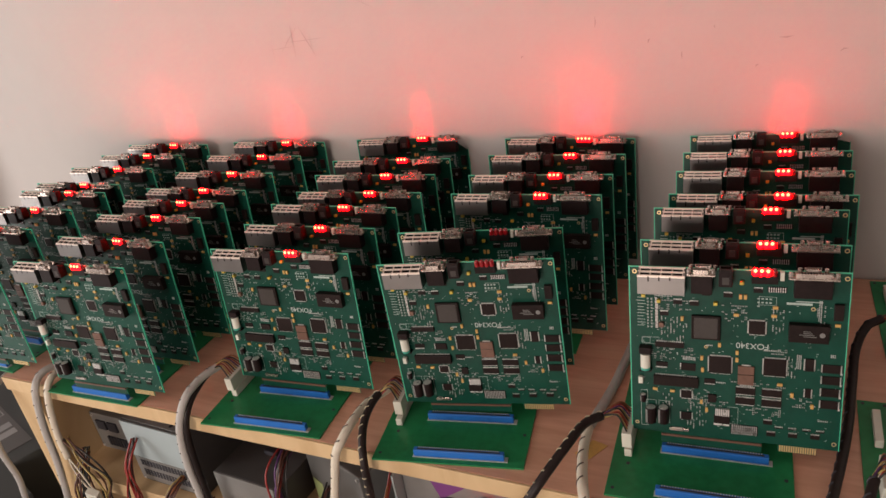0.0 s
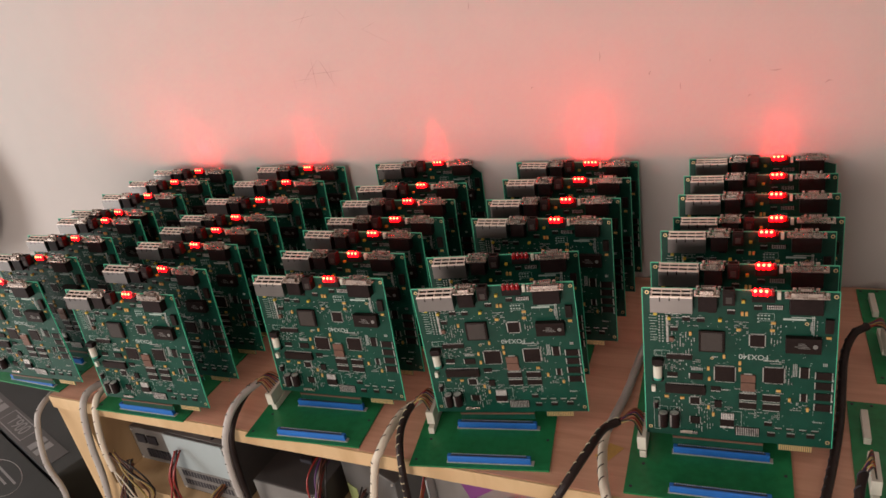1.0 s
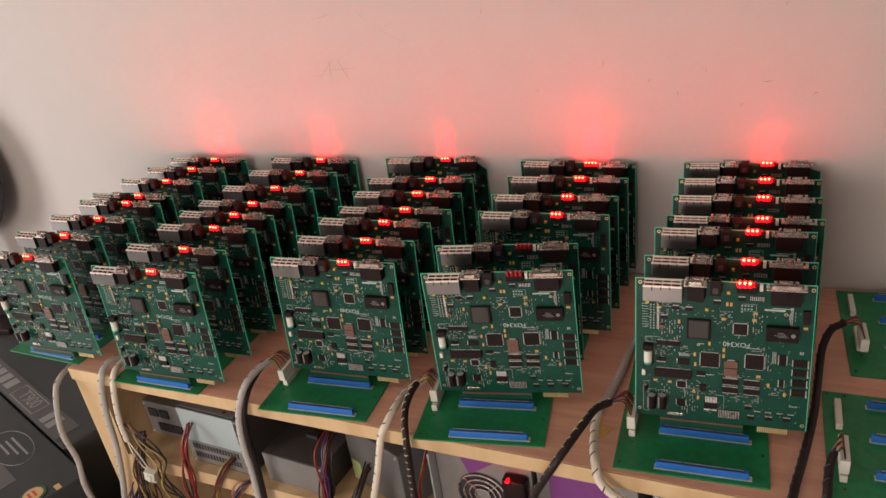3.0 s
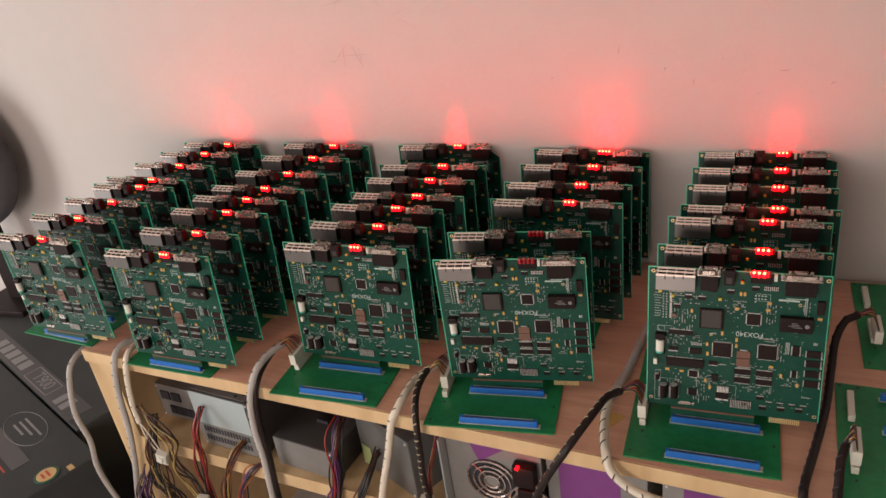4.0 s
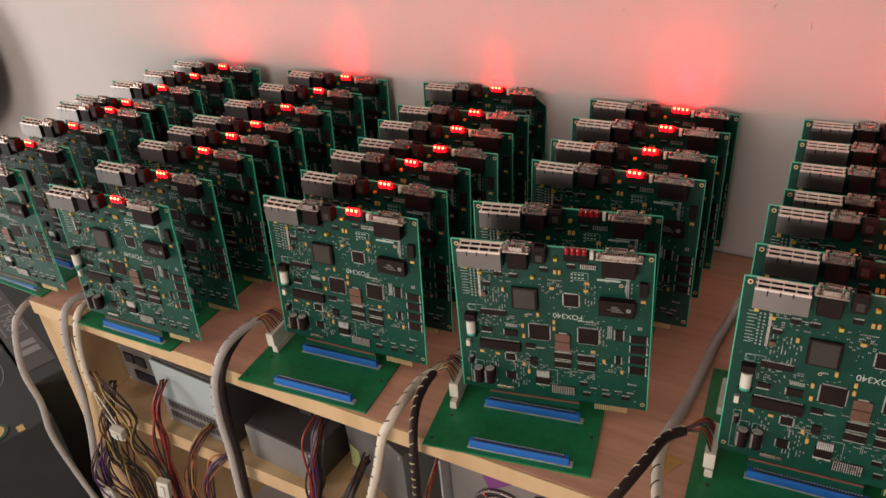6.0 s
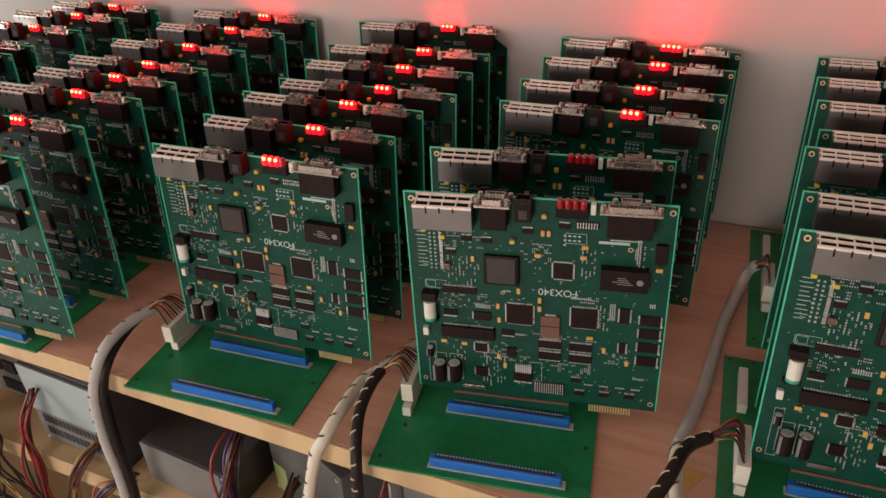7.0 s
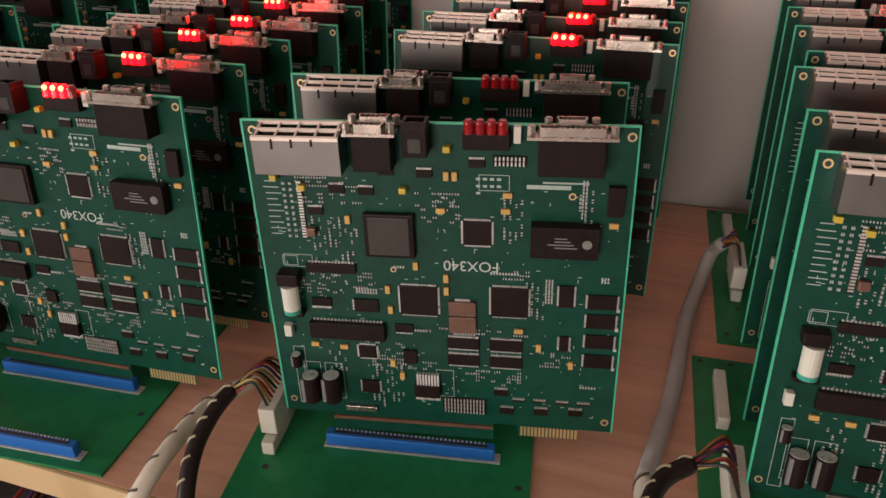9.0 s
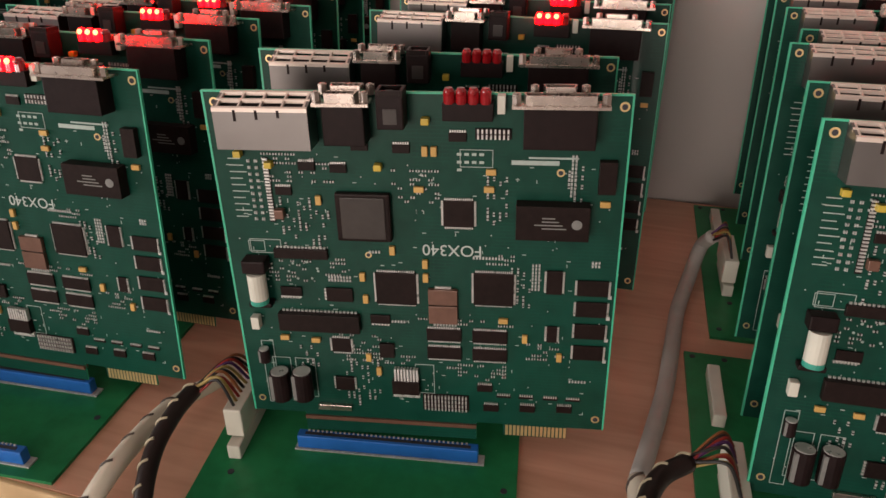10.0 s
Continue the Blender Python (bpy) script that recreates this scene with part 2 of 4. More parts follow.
slab("wall_front", pose(0, 0, 0), M_WALL, "plain white wall with a window opening", "wall",
     [(-3.7, -1.45, -3.15, -3.0, 0, 2.72), (-0.05, 2.5, -3.15, -3.0, 0, 2.72), (-1.45, -0.05, -3.15, -3.0, 0, 0.5), (-1.45, -0.05, -3.15, -3.0, 1.7, 2.72)])
slab("wall_left", pose(0, 0, 0), M_WALL, "plain white wall with a window opening", "wall",
     [(-3.85, -3.7, -3.0, -1.9, 0, 2.72), (-3.85, -3.7, -0.5, 0.6, 0, 2.72), (-3.85, -3.7, -1.9, -0.5, 0, 0.3), (-3.85, -3.7, -1.9, -0.5, 2.25, 2.72)])

# scratches on the plaster
def scratches(name, strokes, label):
    bm = bmesh.new()
    for x0, z0, x1, z1, w in strokes:
        d = Vector((x1 - x0, 0, z1 - z0))
        n = Vector((-d.z, 0, d.x)).normalized() * w / 2
        a, b = Vector((x0, -0.0006, z0)), Vector((x1, -0.0006, z1))
        mid = (a + b) / 2 + n * random.uniform(-2, 2)
        v = [bm.verts.new(q) for q in (a - n * 0.3, mid - n, b - n * 0.2, b + n * 0.2, mid + n, a + n * 0.3)]
        bm.faces.new(v)
    ob = part(name, bm, M_SCRATCH, None, label, kind="structure")
    ob.matrix_world = pose(0, WALL_Y, 0, 0, 0, WALL_TURN)
    return tagged(ob, category="scratch")


# ------------------------------------------------------------------ table
TOP = 0.7425
TAB = pose(-1.095, -0.027, 0, 0, 0, -4.7)
table = thing("wooden_table", TAB, "pale wooden workbench with a worn pinkish top and lower shelf", "table")
TL = 2.3


def plank(name, x0, x1, y0, z0, z1, material, label=""):
    """A board that reaches back to the plaster, which runs slightly askew to the table."""
    bm = bmesh.new()
    for v in box(bm, x0, x1, y0, 1, z0, z1):
        if v.co.y > 0.5:
            v.co.y = 0.543 + 0.014 * v.co.x
    return part(name, bm, material, table, label)


plank("tabletop", 0, TL, 0.004, TOP - 0.026, TOP, M_WOODTOP, "worn pinkish laminate top")
one("front_edge", M_WOODEDGE, table, 0, TL, 0, 0.0038, TOP - 0.027, TOP - 0.0005, bevel=0.0012, label="pale raw wood edge strip")
plank("side_panel", 0.0, 0.066, 0.006, 0, TOP - 0.0265, M_WOODEDGE)
plank("side_panel", TL - 0.055, TL, 0.006, 0, TOP - 0.0265, M_WOODEDGE)
SHELF = 0.53
plank("lower_shelf", 0.0665, TL - 0.0555, 0.006, SHELF - 0.03, SHELF, M_WOODEDGE)

# ------------------------------------------------------------------ base boards
BW, BD, BT = 0.203, 0.256, 0.0025
SLOTS = (0.006, 0.078, 0.15, 0.222)


def base_board(m):
    b = thing("base_board", m, "green base circuit board with four blue slots on the table", "circuit board", "base boards on the table")
    bm = bmesh.new()
    box(bm, 0, BW, 0, BD, 0, BT)
    part("panel", bm, M_BASE, b)
    for y in SLOTS:
        s = one("slot", M_BLUE, b, 0.057, 0.177, y + 0.0025, y + 0.0095, BT + 0.0012, BT + 0.0115, bevel=0.0008, label="bright blue card-edge slot")
        # dark bar instead of an open mouth; the shade within is coloured in
        one("slot_mouth", M_DARK, s, 0.062, 0.172, y + 0.0045, y + 0.007, BT + 0.0112, BT + 0.0118)
        one("slot_foot", M_CERAMIC, s, 0.055, 0.181, y + 0.0015, y + 0.0105, BT, BT + 0.0011, label="translucent pale slot foot")
        bm = bmesh.new()
        for i in range(36):
            x = 0.0635 + i * 0.003
            box(bm, x, x + 0.0012, y + 0.0076, y + 0.0086, BT + 0.0115, BT + 0.0126)
        part("contact_strip", bm, M_TIN, s, kind="stuff")
    for y in (0.066, 0.17):
        one("header", M_WHITE, b, 0.014, 0.023, y, y + 0.058, BT, BT + 0.011, bevel=0.0012, label="milky white wire header")
    for x, y in ((0.008, 0.012), (0.02, 0.055), (0.195, 0.06), (0.19, 0.245), (0.006, 0.25), (0.03, 0.25), (0.193, 0.13)):
        # thin dark discs, nothing pierced: the colour gives each hole its shade
        part("screw_hole", *_b(lambda bm: cyl(bm, (x, y, BT + 0.0002), 0.0022, 0.0006, seg=12)), M_DARK, b)
    return b


# ------------------------------------------------------------------ plug-in boards
W, H = 0.225, 0.213
MM = 0.001


def pins(bm, u, v, w, h, side, count, reach=1.2):
    """Short tin legs along one side of a chip."""
    for i in range(count):
        f = (i + 0.5) / count - 0.5
        if side in "tb":
            x, z = u + f * w * 0.94, v + (-h / 2 - reach / 2 if side == "t" else h / 2 + reach / 2)
            a, b = 0.28 * w / count, reach / 2
        else:
            x, z = u + (-w / 2 - reach / 2 if side == "l" else w / 2 + reach / 2), v + f * h * 0.94
            a, b = reach / 2, 0.28 * h / count
        box(bm, (x - a) * MM, (x + a) * MM, -0.0011, 0, H - (z + b) * MM, H - (z - b) * MM)


def shift(u):
    return u + 6 - u * 0.018


def chip(board, name, u, v, w, h, deep=1.8, sides="", count=10, material=None, label="", bevel=0.0003):
    u = shift(u)
    bm = bmesh.new()
    box(bm, (u - w / 2) * MM, (u + w / 2) * MM, -deep * MM, -0.0003, H - (v + h / 2) * MM, H - (v - h / 2) * MM, bevel=bevel)
    ob = part(name, bm, material or M_CHIP, board, label)
    if sides:
        bm = bmesh.new()
        for s in sides:
            pins(bm, u, v, w, h, s, count)
        part("leg_comb", bm, M_TIN, ob, kind="stuff")
    return ob


def d_shell(board, name, u0, u1, deep, body0, body1, vbody, tiers, label):
    """Stacked metal D connectors that point up over the board's edge; tiers: distance from the board, centre, half widths of shell and posts."""
    c = part(name, *_b(lambda bm: box(bm, body0 * MM, body1 * MM, -deep * MM, 0, H - vbody * MM, H - 3.4 * MM, bevel=0.0006)), M_BLACK, board, label)
    bm = bmesh.new()
    box(bm, u0 * MM, u1 * MM, (-deep - 1) * MM, -0.0005, H - 3.3 * MM, H - 2.2 * MM)
    box(bm, u0 * MM, u1 * MM, (-deep - 1.3) * MM, (-deep - 0.9) * MM, H - 3.8 * MM, H - 2.2 * MM)
    part("flange", bm, M_STEEL, c)
    for y, mid, half, post, lift in tiers:
        top = H + lift * MM
        bm = bmesh.new()
        dy = 2.9
        for side in (-1, 1):
            box(bm, (mid - half) * MM, (mid + half) * MM, (y + side * dy - 0.4) * MM, (y + side * dy + 0.4) * MM, H - 2.2 * MM, top + 2.8 * MM)
            box(bm, (mid + side * half - 0.4) * MM, (mid + side * half + 0.4) * MM, (y - dy) * MM, (y + dy) * MM, H - 2.2 * MM, top + 2.8 * MM)
        for v in bm.verts:
            if v.co.y < y * MM:
                v.co.x += 0.0012 if v.co.x < mid * MM else -0.0012
        shell = part("shell", bm, M_STEEL, c)
        one("insert", M_DARKTIN, shell, (mid - half + 1.8) * MM, (mid + half - 1.8) * MM, (y - dy + 0.7) * MM, (y + dy - 0.7) * MM, H - 2 * MM, top + 1.0 * MM)
        bm = bmesh.new()
        n = int(half / 1.45)
        for k in range(n):
            for side in (-1, 1):
                cyl(bm, ((mid - half + 3 + (2 * half - 6) * k / max(n - 1, 1)) * MM, (y + side * 1.0) * MM, top + 1.3 * MM), 0.0005, 0.001, seg=6)
        part("contact_strip", bm, M_TIN, shell, kind="stuff")
        for x in (mid - post, mid + post):
            part("screw_post", *_b(lambda bm: (cyl(bm, (x * MM, y * MM, top + 0.4 * MM), 0.0024, 0.005, seg=6), cyl(bm, (x * MM, y * MM, top + 3.1 * MM), 0.0015, 0.0005, seg=8))), M_STEEL, c)
    return c


def _b(fill):
    bm = bmesh.new()
    fill(bm)
    return (bm,)


def circuit_board(m):
    b = thing("circuit_board", m, "green upright circuit board crowded with chips, red lamps lit", "circuit board", "circuit boards plugged into the base boards")
    bm = bmesh.new()
    box(bm, 0, W, 0, 0.0016, 0, H, bevel=0)
    box(bm, 0.034, 0.146, 0.0001, 0.0015, -0.014, 0)
    box(bm, 0.163, 0.203, 0.0001, 0.0015, -0.009, 0)
    for f in bm.faces:
        f.material_index = 0 if abs(f.normal.y) > 0.5 else 1
    panel = part("panel", bm, (M_PCB, M_EDGE), b)
    # added strips along three sides imitate window light on the light green edge
    bm = bmesh.new()
    box(bm, -0.0006, 0.0006, -0.00025, 0.0018, 0, H + 0.0004)
    box(bm, W - 0.0005, W + 0.0005, -0.00025, 0.0018, 0, H + 0.0004)
    box(bm, 0.0007, W - 0.0006, -0.00025, 0.0018, H - 0.0005, H + 0.0005)
    part("cut_edge", bm, M_EDGE, panel, "light green cut edge with window light painted in")
    bm = bmesh.new()
    for i in range(16):
        x = 0.1645 + i * 0.00243
        box(bm, x, x + 0.0017, -0.00015, 0.00175, -0.0085, -0.0005)
    one("socket_lip", M_BROWN, b, 0.034, 0.146, -0.0012, 0.0028, -0.0045, -0.0018, label="brown strip of slot insulation")
    part("edge_contact_strip", bm, M_GOLD, b, "row of gold edge contacts")
    # four by two socket block, its mouth sloping down to the front
    D0, SL = 0.016, 0.33

    def sloped(name, boxes, material, parent, label=""):
        bm = bmesh.new()
        for d in boxes:
            box(bm, *d)
        for v in bm.verts:
            if v.co.z > H - 0.012:
                v.co.z += SL * v.co.y
        return part(name, bm, material, parent, label)

    rj = sloped("socket_block", [(0.011, 0.0615, -D0, -D0 + 0.0015, H - 0.027, H + 0.0005)], M_HOUSING, b, "grey eight-port socket block")
    sloped("side", [(0.011, 0.0125, -D0 + 0.0016, -0.0005, H - 0.027, H + 0.0004)], M_HOUSING, rj)
    sloped("side", [(0.06, 0.0615, -D0 + 0.0016, -0.0005, H - 0.027, H + 0.0004)], M_HOUSING, rj)
    # black block in place of hollow ports, standing in for their inner shade
    sloped("inside", [(0.0126, 0.0599, -D0 + 0.0016, -0.0005, H - 0.0265, H - 0.0035)], M_CHIP, rj)
    rim = [(0.0125 + i * 0.0116, 0.0135 + i * 0.0116, -D0 + 0.0015, -0.0006, H - 0.001, H + 0.0006) for i in range(5)]
    rim += [(0.011, 0.0615, -0.0088, -0.0075, H - 0.001, H + 0.0008), (0.011, 0.0615, -D0 - 0.0002, -D0 + 0.0014, H - 0.0012, H + 0.0009), (0.011, 0.0615, -0.0022, -0.0006, H - 0.001, H + 0.0008)]
    sloped("rim", rim, M_SHELL, rj, "pale port rims")
    # slits are black bars laid on the face, coloured as shaded gaps
    for i in range(3):
        one("latch_slit", M_BLACK, rj, 0.0222 + i * 0.0116, 0.0236 + i * 0.0116, -D0 - 0.0003, -D0 + 0.0001, H - 0.0115 + 0.001 * i, H - 0.0055)
    d_shell(b, "small_d_connector", 63.5, 93, 13.5, 68, 90, 25, ((-3.9, 80, 8.5, 12.5, 2.4), (-10.6, 78, 8.5, 12.5, 0)), "stacked metal D connector on a black body")
    d_shell(b, "wide_d_connector", 165, 213, 13.5, 171, 207, 25, ((-3.9, 188.5, 8, 12.5, 2.6), (-10.4, 189, 18, 21.8, 0)), "wide metal D connector on a black body")
    jack = one("round_jack", M_BLACK, b, 0.0965, 0.1105, -0.013, -0.0005, H - 0.016, H + 0.0015, bevel=0.0008)
    jb = bmesh.new()
    for d in ((0.0966, 0.0982, -0.0128, -0.0006), (0.1088, 0.1104, -0.0128, -0.0006), (0.0983, 0.1087, -0.0128, -0.0113), (0.0983, 0.1087, -0.0022, -0.0006), (0.1015, 0.1055, -0.0112, -0.0098)):
        box(jb, *d, H + 0.0014, H + 0.0042)
    part("jack_rim", jb, M_CHIP, jack)
    one("rib", M_CHIPTOP, jack, 0.1, 0.107, -0.0133, -0.0129, H - 0.013, H - 0.005)
    # indicator lamps
    one("lamp_holder", M_BLACK, b, 0.1295, 0.1555, -0.008, -0.0005, H - 0.0125, H - 0.003, bevel=0.0005)
    for i in range(4):
        bm = bmesh.new()
        x = 0.133 + i * 0.0062
        cyl(bm, (x, -0.0058, H - 0.0005), 0.003, 0.006, seg=12)
        cyl(bm, (x, -0.0058, H + 0.0035), 0.003, 0.002, seg=12, r2=0.0019)
        lens = part("led_lens", bm, M_LENS, b, "clear red indicator lens", smooth=False)
        bm = bmesh.new()
        bmesh.ops.create_icosphere(bm, subdivisions=2, radius=0.0019, matrix=Matrix.Translation((x, -0.0078, H + 0.0024)))
        part("led_tip", bm, M_LENS, lens)
    one("white_tab", M_WHITE, b, 0.1575, 0.1615, -0.006, -0.0005, H - 0.009, H + 0.0005, bevel=0.0004)
    for x, z, r in ((221, 6, 2.6), (220, 205, 2.6), (191, 42, 2.2), (6, 6, 2.6), (84, 95, 1.9), (6, 203, 2.4)):
        o = part("hole_ring", *_b(lambda bm: cyl(bm, (x * MM, 0.0008, H - z * MM), r * MM, 0.0022, "y", 14)), M_GOLD, b)
        # solid dark plug coloured as the shaded depth of the hole
        part("hole", *_b(lambda bm: cyl(bm, (x * MM, 0.0008, H - z * MM), r * 0.6 * MM, 0.0026, "y", 12)), M_DARK, o)
    # chips
    sock = chip(b, "socketed_chip", 79, 70, 31, 29, 4.5, label="square chip in a black socket", bevel=0.001)
    one("chip_lid", M_CHIPTOP, sock, 0.0711, 0.0961, -0.0052, -0.0044, H - 0.0825, H - 0.0575, bevel=0.0003)
    chip(b, "square_chip", 133, 67, 17, 16, 1.6, "tblr", 14)
    chip(b, "square_chip", 95, 116, 24, 21, 2.2, "tblr", 18)
    chip(b, "square_chip", 153, 114, 23, 21, 2.2, "tblr", 18)
    mod = chip(b, "battery_module", 185, 68, 39, 20, 9, label="tall black battery module with white print")
    bm = bmesh.new()
    for i in range(4):
        box(bm, (187 - 5 - 4 * (i == 1)) * MM, (187 + 8 - 2 * i) * MM, -0.00915, -0.0089, H - (71.0 - i * 2.0) * MM, H - (70.3 - i * 2.0) * MM)
    cyl(bm, (0.2005, -0.009, H - 0.068), 0.0028, 0.0004, "y", 16)
    part("print", bm, M_FADED, mod)
    chip(b, "oscillator", 123, 120, 17, 10, 3.2, "t", 1, M_BROWN, "brown metal oscillator can")
    chip(b, "oscillator", 123, 132, 17, 12, 3.2, "t", 1, M_BROWN, "brown metal oscillator can")
    for u in (123, 151):
        for v in (147, 160):
            chip(b, "memory_chip", u, v, 21, 8.5, 1.6, "tb", 18)
    for v in (111, 125, 140, 155):
        chip(b, "memory_chip", 210, v, 17.5, 10, 1.4, "lr", 8)
        chip(b, "capacitor", 220, v + 5.5, 2, 2, 1.2, material=M_CERAMIC, bevel=0)
    chip(b, "narrow_chip", 188, 108, 9, 15, 1.8, "lr", 10)
    chip(b, "narrow_chip", 188, 143, 6, 11, 1.5, "lr", 6)
    chip(b, "black_header", 213, 43, 9, 18, 5)
    chip(b, "long_chip", 46, 141, 50, 12, 5, "t", 20, label="long black socketed chip with a row of tin legs")
    chip(b, "long_chip", 39, 95, 32, 6, 3, "t", 14)
    chip(b, "small_chip", 30, 121, 13, 6, 1.6, "b", 8)
    chip(b, "small_chip", 60, 122, 16, 9, 1.8, "l", 4)
    chip(b, "small_chip", 84, 138, 12, 6, 1.5, "b", 6)
    chip(b, "small_chip", 58, 158, 12, 10, 1.6, "tblr", 8)
    chip(b, "small_chip", 58, 187, 12, 10, 2, "lr", 5)
    chip(b, "small_chip", 87, 160, 9, 10, 2.5)
    reg = chip(b, "regulator", 98, 186, 17, 10, 4.5, label="black regulator with bent tin legs")
    bm = bmesh.new()
    for i in range(8):
        box(bm, (95.4 + i * 1.95) * MM, (96.6 + i * 1.95) * MM, -0.004, -0.001, H - 0.181, H - 0.172)
    part("leg_comb", bm, M_TIN, reg, kind="stuff")
    one("heat_tab", M_TIN, reg, 0.0937, 0.1107, -0.002, -0.0004, H - 0.195, H - 0.1905, bevel=0.0005)
    for u, v in ((152, 200), (175, 199), (198, 198), (148, 185), (79, 29), (102, 30), (133, 23), (33, 56), (48, 41), (66, 42)):
        chip(b, "small_chip", u, v, 9.5, 5, 1.5, "t", 7)
    for u in (160, 174, 189, 203):
        chip(b, "resistor_network", u, 191, 9, 1.8, 0.8, "t", 6)
    # header strips
    for name, u, v, w, rows, n in (("pin_header", 152, 21, 18, 2, 8), ("pin_header", 123, 198, 28, 4, 13)):
        hd = chip(b, name, u, v, w + 1, rows * 3.2 - 0.6, 1.2)
        bm = bmesh.new()
        for r in range(rows):
            for i in range(n):
                x, z = shift(u) - w / 2 + (i + 0.5) * w / n, v + (r - (rows - 1) / 2) * 3.1
                box(bm, (x - 0.45) * MM, (x + 0.45) * MM, -0.0024, -0.0012, H - (z + 1.1) * MM, H - (z - 1.1) * MM)
        part("leg_comb", bm, M_TIN, hd, kind="stuff")
    strip = chip(b, "side_header", 24.5, 56, 3.2, 39, 0.8)
    bm = bmesh.new()
    for i in range(20):
        box(bm, 0.0287, 0.0315, -0.0018, -0.0008, H - (38 + i * 1.9) * MM, H - (37 + i * 1.9) * MM)
    part("leg_comb", bm, M_TIN, strip, kind="stuff")
    # round parts
    cell = part("battery", *_b(lambda bm: cyl(bm, (0.0175, -0.007, H - 0.1145), 0.0055, 0.017, "z", 18)), M_WHITE, b, "white backup battery cell with a teal end", smooth=False)
    part("battery_end", *_b(lambda bm: cyl(bm, (0.0175, -0.007, H - 0.1245), 0.00555, 0.003, "z", 18)), M_TEAL, cell)
    one("battery_clip", M_BLACK, cell, 0.0105, 0.0245, -0.0105, -0.0005, H - 0.1052, H - 0.097, bevel=0.001)
    one("battery_clip", M_BLACK, cell, 0.0105, 0.0245, -0.008, -0.0005, H - 0.1295, H - 0.1263, bevel=0.001)
    for u, v, r, ln in ((23, 186, 6.2, 20), (37.5, 185, 6.2, 20), (14, 166, 3.4, 9)):
        cap = part("electrolytic_capacitor", *_b(lambda bm: cyl(bm, (u * MM, -(r + 1.2) * MM, H - v * MM), r * MM, ln * MM, "z", 18)), M_BLACK, b, "black electrolytic capacitor with a silver top")
        part("cap_top", *_b(lambda bm: cyl(bm, (u * MM, -(r + 1.2) * MM, H - (v - ln / 2 - 0.2) * MM), r * 0.88 * MM, 0.0006, "z", 18)), M_TIN, cap)
        one("cap_stripe", M_FADED, cap, (u - r * 0.9) * MM, (u - r * 0.5) * MM, -(r * 1.82 + 1.2) * MM, -(r * 1.5) * MM, H - (v + ln * 0.45) * MM, H - (v - ln * 0.45) * MM)
    one("white_plug", M_WHITE, b, 0.009, 0.014, -0.006, -0.0005, H - 0.1465, H - 0.138, bevel=0.0006)
    one("red_trimmer", M_BROWN, b, 0.0325, 0.038, -0.005, -0.0005, H - 0.072, H - 0.0665, bevel=0.0006)
    chip(b, "crystal", 50, 206, 22, 4, 3, material=M_STEEL)
    for u, v, flip in ((115, 31, 1), (120, 31, 1), (53, 61, 1), (94, 91, 1), (75, 109, 1), (76, 124, 1), (113, 99, 1), (113, 108, 1), (151, 42, 0), (150, 52, 0)):
        chip(b, "tantalum_capacitor", u, v, 3.1 if flip else 5.4, 5.4 if flip else 3.2, 2.4, material=M_TANT, bevel=0.0003)
    for u, v, flip in ((111, 53, 0), (213, 59, 0), (159, 135, 0), (172, 147, 1), (193, 159, 1), (22, 154, 0), (42, 155, 0), (75, 166, 1), (81, 176, 1)):
        chip(b, "tantalum_capacitor", u, v, 3.1 if flip else 5.4, 5.4 if flip else 3.2, 2.4, material=M_TANT, bevel=0.0003)
    for u, v in ((10, 34), (27, 40), (89, 40), (116, 14)):
        chip(b, "jumper", u, v, 4.2, 3.6, 5, material=M_JUMP, bevel=0.0005)
    # silkscreen
    text_mesh("model_number", "FOX340", 0.0098, M_MODEL, b, Matrix.Translation((0.1325, -0.0002, H - 0.09)) @ pose(0, 0, 0, 90, 180, 0), "white printed model number, upside down")
    bm = bmesh.new()

    def frame_line(u0, v0, u1, v1, t=0.35):
        u0, u1 = shift(u0), shift(u1)
        for a in ((u0, v0, u1, v0 + t), (u0, v1 - t, u1, v1), (u0, v0, u0 + t, v1), (u1 - t, v0, u1, v1)):
            box(bm, a[0] * MM, a[2] * MM, -0.0002, 0, H - a[3] * MM, H - a[1] * MM)
    frame_line(134, 30, 152, 40)
    frame_line(8, 87, 27, 96)
    frame_line(7, 88, 17, 95)
    frame_line(5, 158, 13, 206)
    frame_line(11, 170, 23, 200)
    frame_line(26, 170, 39, 200)
    frame_line(104, 170, 116, 192)
    for i in range(10):
        z = 37.5 + i * 3.9
        box(bm, 0.0085, 0.0155 + 0.0014 * (i % 3), -0.0002, 0, H - (z + 0.55) * MM, H - z * MM)
    for i in range(7):
        cyl(bm, ((44 + 9 * math.cos(i)) * MM, -0.0001, H - (107 + 6 * math.sin(i)) * MM), 0.0008, 0.0003, "y", 6)
    for i in range(9):
        box(bm, (136 + (i % 4) * 4) * MM, (138.4 + (i % 4) * 4) * MM, -0.0002, 0, H - (33.5 + 4.4 * (i // 4)) * MM, H - (32 + 4.4 * (i // 4)) * MM)
    box(bm, 0.174, 0.2, -0.0002, 0, H - 0.0345, H - 0.0335)
    box(bm, 0.165, 0.19, -0.0002, 0, H - 0.038, H - 0.0355)
    part("silkscreen", bm, M_SILK, b, "white printed outlines", kind="stuff")
    # countless tiny parts
    rng = random.Random(4)
    pale, dark, print_bm = bmesh.new(), bmesh.new(), bmesh.new()
    for i in range(10):
        for k in (0, 1):
            x, z = 19.5 + k * 4.2, 38 + i * 3.9
